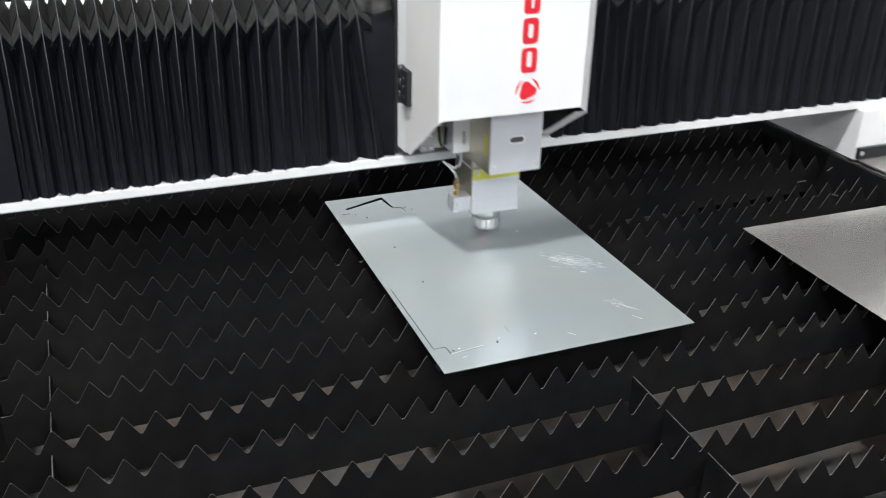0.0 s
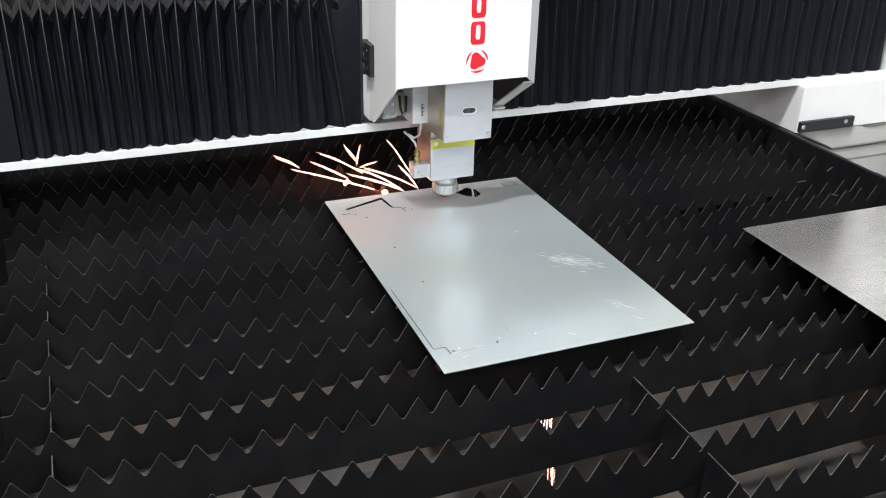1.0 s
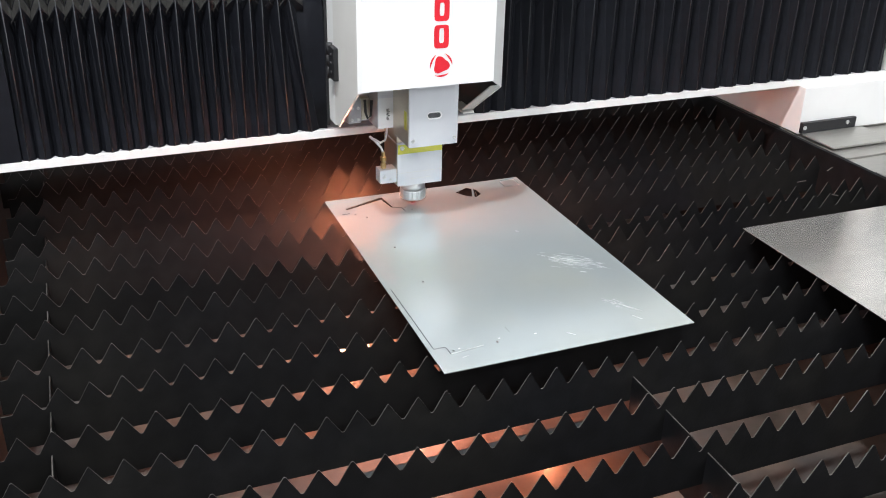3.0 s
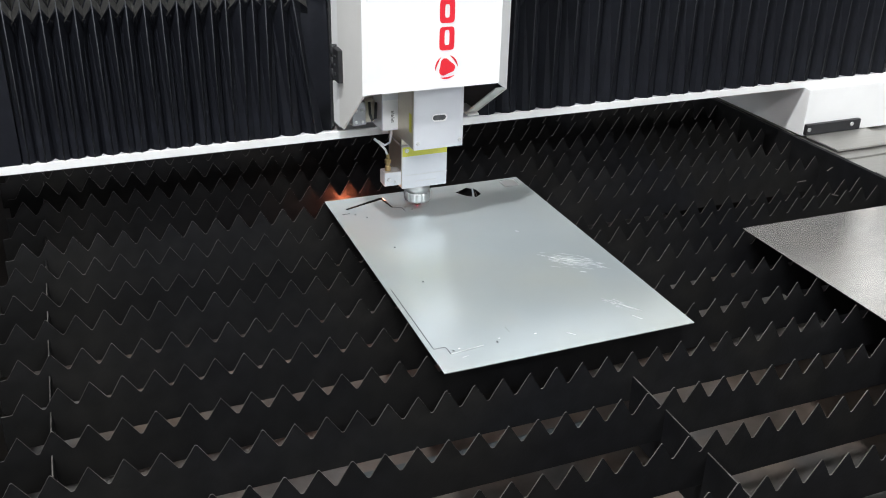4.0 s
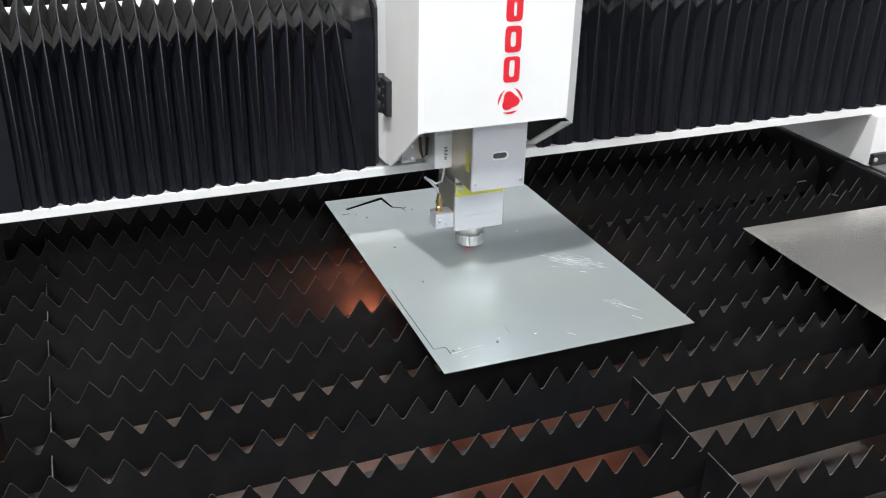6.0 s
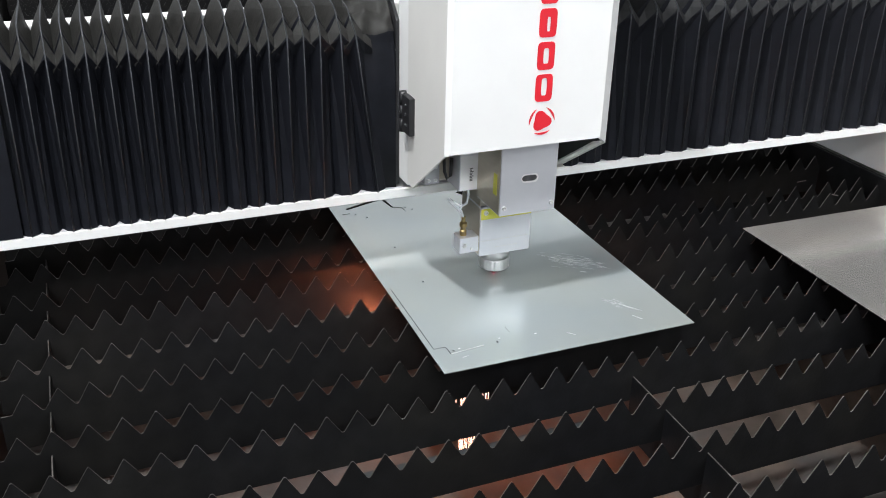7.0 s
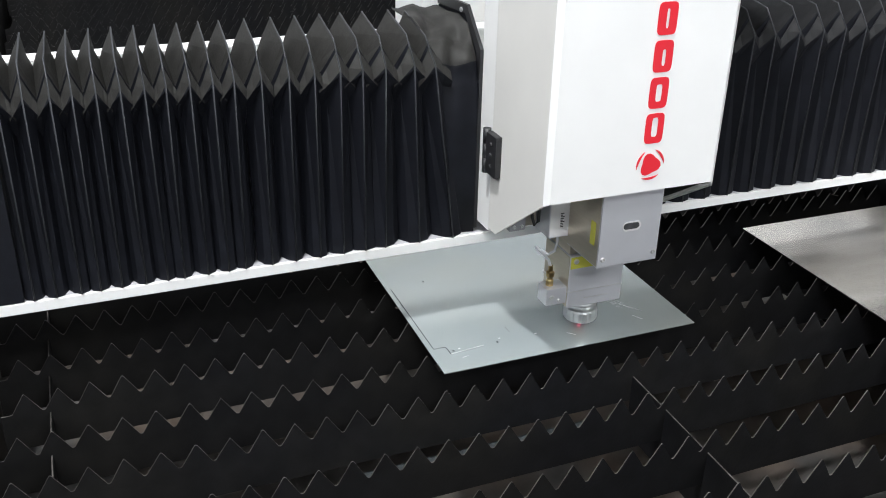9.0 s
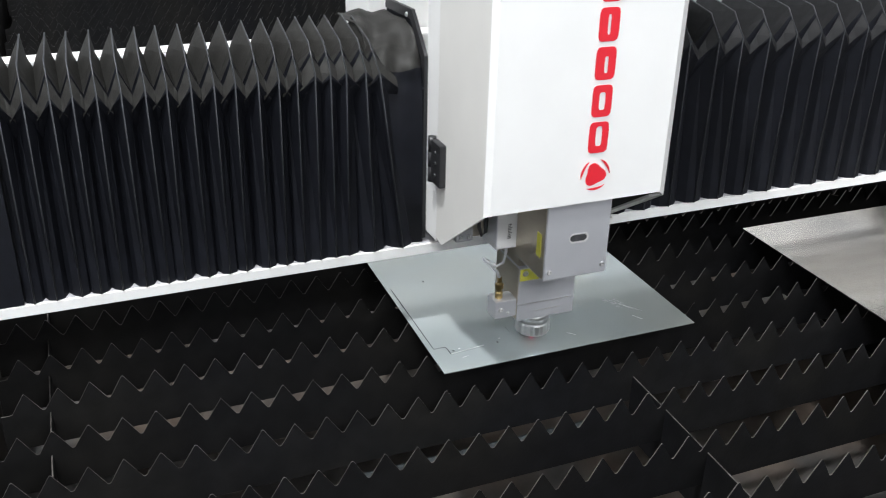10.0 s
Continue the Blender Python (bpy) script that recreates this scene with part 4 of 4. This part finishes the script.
def sparks():
    rnd = random.Random(11)
    n = nozzle(0.5)
    for k in range(9):
        a = 2 * math.pi * k / 9 + rnd.uniform(-0.2, 0.2)
        fly(SHORT[k % 4], 0.44, n + Vector((0, 0, 0.010)), (0.62 * math.cos(a), 0.62 * math.sin(a), 0.12 + 0.1 * rnd.random()), 0.13)
    for k in range(10):
        a = 2 * math.pi * k / 10 + rnd.uniform(-0.3, 0.3)
        v = rnd.uniform(0.15, 0.42)
        fly(DENSE[k % 4], 0.45, n + Vector((0, 0, 0.008)), (v * math.cos(a), v * math.sin(a), 0.10 * rnd.random()), 0.12)
    glow(0.42, 0.62, (0.66, 2.03, -0.06), (0.62, 2.06, -0.08))
    glow(0.44, 0.64, (0.80, 2.06, -0.06), (0.80, 2.08, -0.08), 1)
    glow(0.43, 0.63, (0.50, 2.04, -0.085), (0.48, 2.06, -0.10), 2)
    glow(0.42, 0.62, (0.55, 1.93, -0.09), (0.54, 1.94, -0.11), 1)
    glow(0.42, 0.62, (0.66, 2.15, -0.07), (0.65, 2.16, -0.10), 2)
    glow(0.42, 0.62, (0.74, 2.16, -0.07), (0.75, 2.17, -0.10), 0)
    glow(0.40, 0.66, (0.86, 1.45, -0.22), (0.86, 1.45, -0.25), 2)
    for k, (a, b) in enumerate(TRAILS):
        a, b = Vector(a), Vector(b)
        way = (a - b).normalized()
        mesh = trail_mesh(k, (a - b).length * 0.9)
        mid = (a + b) / 2
        spark(mesh, "spark_sheaf", [(0.9667, mid - way * 0.03, way), (1.0, mid, way), (1.0333, mid + way * 0.05, way), (1.1, mid + way * 0.08 - Vector((0, 0, 0.3)), way)])
    glow(0.9667, 1.05, (0.62, 2.11, -0.01), (0.61, 2.13, -0.05), 0, 3)
    glow(0.9667, 1.06, (0.70, 2.07, -0.03), (0.70, 2.08, -0.06), 1, 3)
    for k, (x, y, z) in enumerate(((0.735, 1.25, -0.165), (0.725, 1.25, -0.18), (0.755, 1.25, -0.29))):
        c, w = Vector((x, y, z)), Vector((0.15 * (k - 1), 0, -1))
        spark(SHORT[k], "spark_sheaf", [(0.9667, c + Vector((0, 0, 0.05)), w), (1.0, c, w), (1.0333, c - Vector((0, 0, 0.05)), w), (1.0667, c - Vector((0, 0, 0.11)), w)])
    stream(0.9, 1.05, 3, 4, 0.6, SHORT)
    for k in range(5):
        fly(SHORT[k % 4], 1.92, (0.62 + 0.05 * rnd.random(), 2.12, -0.02), (rnd.uniform(-0.5, 0.1), rnd.uniform(0.6, 1.8), rnd.uniform(0, 0.5)), 0.13, 4)
    glow(1.93, 2.08, (0.60, 2.20, -0.03), (0.58, 2.22, -0.07), 1)
    for ta, tb in ((0.72, 0.95), (1.72, 1.92), (2.58, 2.98), (2.98, 3.45), (3.45, 3.93)):
        # light of the cut on the slats beside and behind the sheet and in the tray
        glow(ta, tb, (0.60, 2.02, -0.05), (0.57, 2.04, -0.06))
        glow(ta + 0.02, tb, (0.55, 1.93, -0.09), (0.54, 1.94, -0.10), 1)
        glow(ta, tb, (0.66, 2.03, -0.06), (0.64, 2.05, -0.08), 2)
        glow(ta + 0.03, tb, (0.66, 2.15, -0.07), (0.65, 2.16, -0.08), 0)
        glow(ta + 0.03, tb, (0.86, 1.45, -0.22), (0.86, 1.45, -0.25), 2)
        glow(ta, tb, (0.68, 1.72, -0.22), (0.68, 1.72, -0.24), 1, 2)
    glow(3.90, 4.07, (0.62, 2.07, -0.05), (0.60, 2.08, -0.06), 2, 3)
    glow(3.72, 3.90, (0.70, 2.05, -0.05), (0.69, 2.07, -0.07), 1)
    for k in range(16):
        a = radians(rnd.uniform(-28, 62))
        v = rnd.uniform(1.6, 3.4)
        fly(FINE[k % 4], 4.34, nozzle(4.4) + Vector((0.02, 0, 0.01)), (v * math.cos(a), v * math.sin(a), rnd.uniform(0.05, 0.7)), 0.11, 2)
    for k in range(3):
        fly(SINGLE[k], 4.43, (0.88, 1.83, 0.01), (1.5, rnd.uniform(-0.35, 0.2), 0.1), 0.12, 1)
    fly(SINGLE[3], 4.41, (1.08, 1.985, 0.03), (2.44, 0.6, 0.25), 0.14, 1)
    glow(4.60, 4.78, (0.60, 2.0, -0.05), (0.57, 2.03, -0.07))
    stream(4.62, 4.72, 3, 8, 0.5, SHORT)
    glow(4.92, 5.08, (0.575, 2.14, -0.015), (0.57, 2.15, -0.05), 1)
    fly(SHORT[1], 4.94, (0.60, 2.13, -0.01), (-0.3, 0.2, 0.1), 0.12, 1)
    fly(SHORT[2], 4.96, (0.70, 2.12, 0.05), (0.1, 0.3, 0.4), 0.12, 2)
    for ta, tb in ((5.9, 6.15), (6.3, 6.55), (6.66, 6.86), (6.9, 7.18)):
        glow(ta, tb, (0.53, 1.600, -0.135), (0.52, 1.60, -0.15))
        glow(ta + 0.02, tb, (0.86, 1.45, -0.22), (0.86, 1.45, -0.25), 2)
    stream(5.75, 6.7, 10, 14, 0.5, SHORT)
    stream(6.72, 7.15, 16, 15, 0.45, SHORT)
    for k, (x, y, z) in enumerate(((0.588, 1.312, -0.120), (0.632, 1.308, -0.122), (0.600, 1.310, -0.128), (0.650, 1.41, -0.30), (0.640, 1.40, -0.29), (0.80, 1.54, -0.29))):
        c, w = Vector((x, y, z)), Vector((0.05 * (k - 2), 0, -1))
        spark((SHEAVES if 2 < k < 5 else SHORT)[k % 4], "spark_sheaf", [(6.9667, c + Vector((0, 0, 0.08)), w), (7.0, c, w), (7.0333, c - Vector((0, 0, 0.05)), w), (7.0667, c - Vector((0, 0, 0.12)), w)])
    for k in range(6):
        fly(SINGLE[k % 4], 7.22, (0.52, 1.72, 0.0), (rnd.uniform(-2.4, -1.2), rnd.uniform(-0.2, 0.5), rnd.uniform(0, 0.4)), 0.13, 2)
    # the burst that is blown out over the sheet when the beam pierces it
    for k in range(64):
        a = rnd.uniform(-52, 62) if k % 4 else rnd.uniform(-52, -15)
        reach = float(np.interp(a, (-52, -36, -20, 0, 25, 62), (0.36, 0.37, 0.31, 0.26, 0.22, 0.19)))
        r = reach * (0.10 + 0.80 * rnd.random() ** 0.8)
        v = max(r - 0.01, 0.01) / 0.075
        mesh = HAZE[k % 4] if r < 0.13 or a > 12 or (k % 5 == 0) else RAYS[k % 5]
        a = radians(a)
        fly(mesh, 7.925, nozzle(8.0) + Vector((0.02, 0.005, 0.012)), (v * math.cos(a), v * math.sin(a), rnd.uniform(0.0, 0.32)), 0.11, 3)
    for k in range(3):
        c, w = nozzle(8.0) + Vector((0.004 * k, -0.012, -0.012)), Vector((0.10 * (k - 1), -0.15, -1))
        spark(FANS[k], "spark_sheaf", [(7.9667, c, w), (8.0, c, w), (8.0333, c + w * 0.03, w), (8.0667, c + w * 0.20, w), (8.1, c + w * 0.40, w)])
    stream(7.90, 7.98, 5, 21, 0.4, SHORT)
    stream(8.14, 8.58, 52, 22, 0.55, DENSE)
    fans(8.14, 8.62, 31)
    for q in range(3):
        glow(8.2 + 0.13 * q, 8.34 + 0.13 * q, (0.73 + 0.04 * q, 1.262, -0.110), (0.76, 1.262, -0.14), q, 2)
        glow(8.2 + 0.13 * q, 8.36 + 0.13 * q, (0.80, 1.25, -0.33), (0.81, 1.25, -0.37), q + 1, True)
        glow(8.21 + 0.13 * q, 8.33 + 0.13 * q, (0.55, 1.40 + 0.03 * q, -0.09), (0.54, 1.42, -0.10), q + 1, 3)
        glow(8.2 + 0.13 * q, 8.36 + 0.13 * q, (0.86, 1.27, -0.385), (0.87, 1.27, -0.415), q + 2, True)
    for ta, tb in ((8.14, 8.36), (8.36, 8.58), (9.12, 9.36), (9.36, 9.60)):
        glow(ta, tb, (0.76, 1.42, -0.30), (0.76, 1.42, -0.33), 1, True)
    stream(9.06, 9.24, 10, 24, 0.5, SHORT)
    stream(9.18, 9.62, 54, 23, 0.55, DENSE)
    fans(9.14, 9.62, 32)
    for q in range(4):
        glow(9.12 + 0.13 * q, 9.26 + 0.13 * q, (0.79 + 0.03 * q, 1.262, -0.110), (0.82, 1.262, -0.14), q, 2)
        glow(9.12 + 0.13 * q, 9.27 + 0.13 * q, (0.90, 1.25, -0.33), (0.91, 1.25, -0.37), q + 1, True)
        glow(9.13 + 0.13 * q, 9.25 + 0.13 * q, (0.57, 1.42 + 0.02 * q, -0.10), (0.56, 1.42, -0.11), q + 1, 3)
        glow(9.12 + 0.13 * q, 9.27 + 0.13 * q, (0.95, 1.27, -0.385), (0.96, 1.27, -0.415), q + 2, True)


sparks()


def motions():
    walk(GANTRY, [(t, pose(0, y, 0)) for t, x, y, z in PATH])
    walk(BELLOWS_LEFT, [(t, pose(0, y, 0)) for t, x, y, z in PATH])
    walk(BELLOWS_RIGHT, [(t, pose(0, y, 0)) for t, x, y, z in PATH])
    walk(CARRIAGE, [(t, pose(x, y, 0)) for t, x, y, z in PATH])
    walk(HEAD, [(t, pose(x, y, z)) for t, x, y, z in PATH])
    for ob, x0, s, lean in PLEATS:
        walk(ob, [(t, pose(x0 + s * (x - HEAD_REF), 0, 0, 0, lean, 0)) for t, x, y, z in PATH])
    for ob, stages in SPARKS:
        walk(ob, spark_rows(stages))


motions()
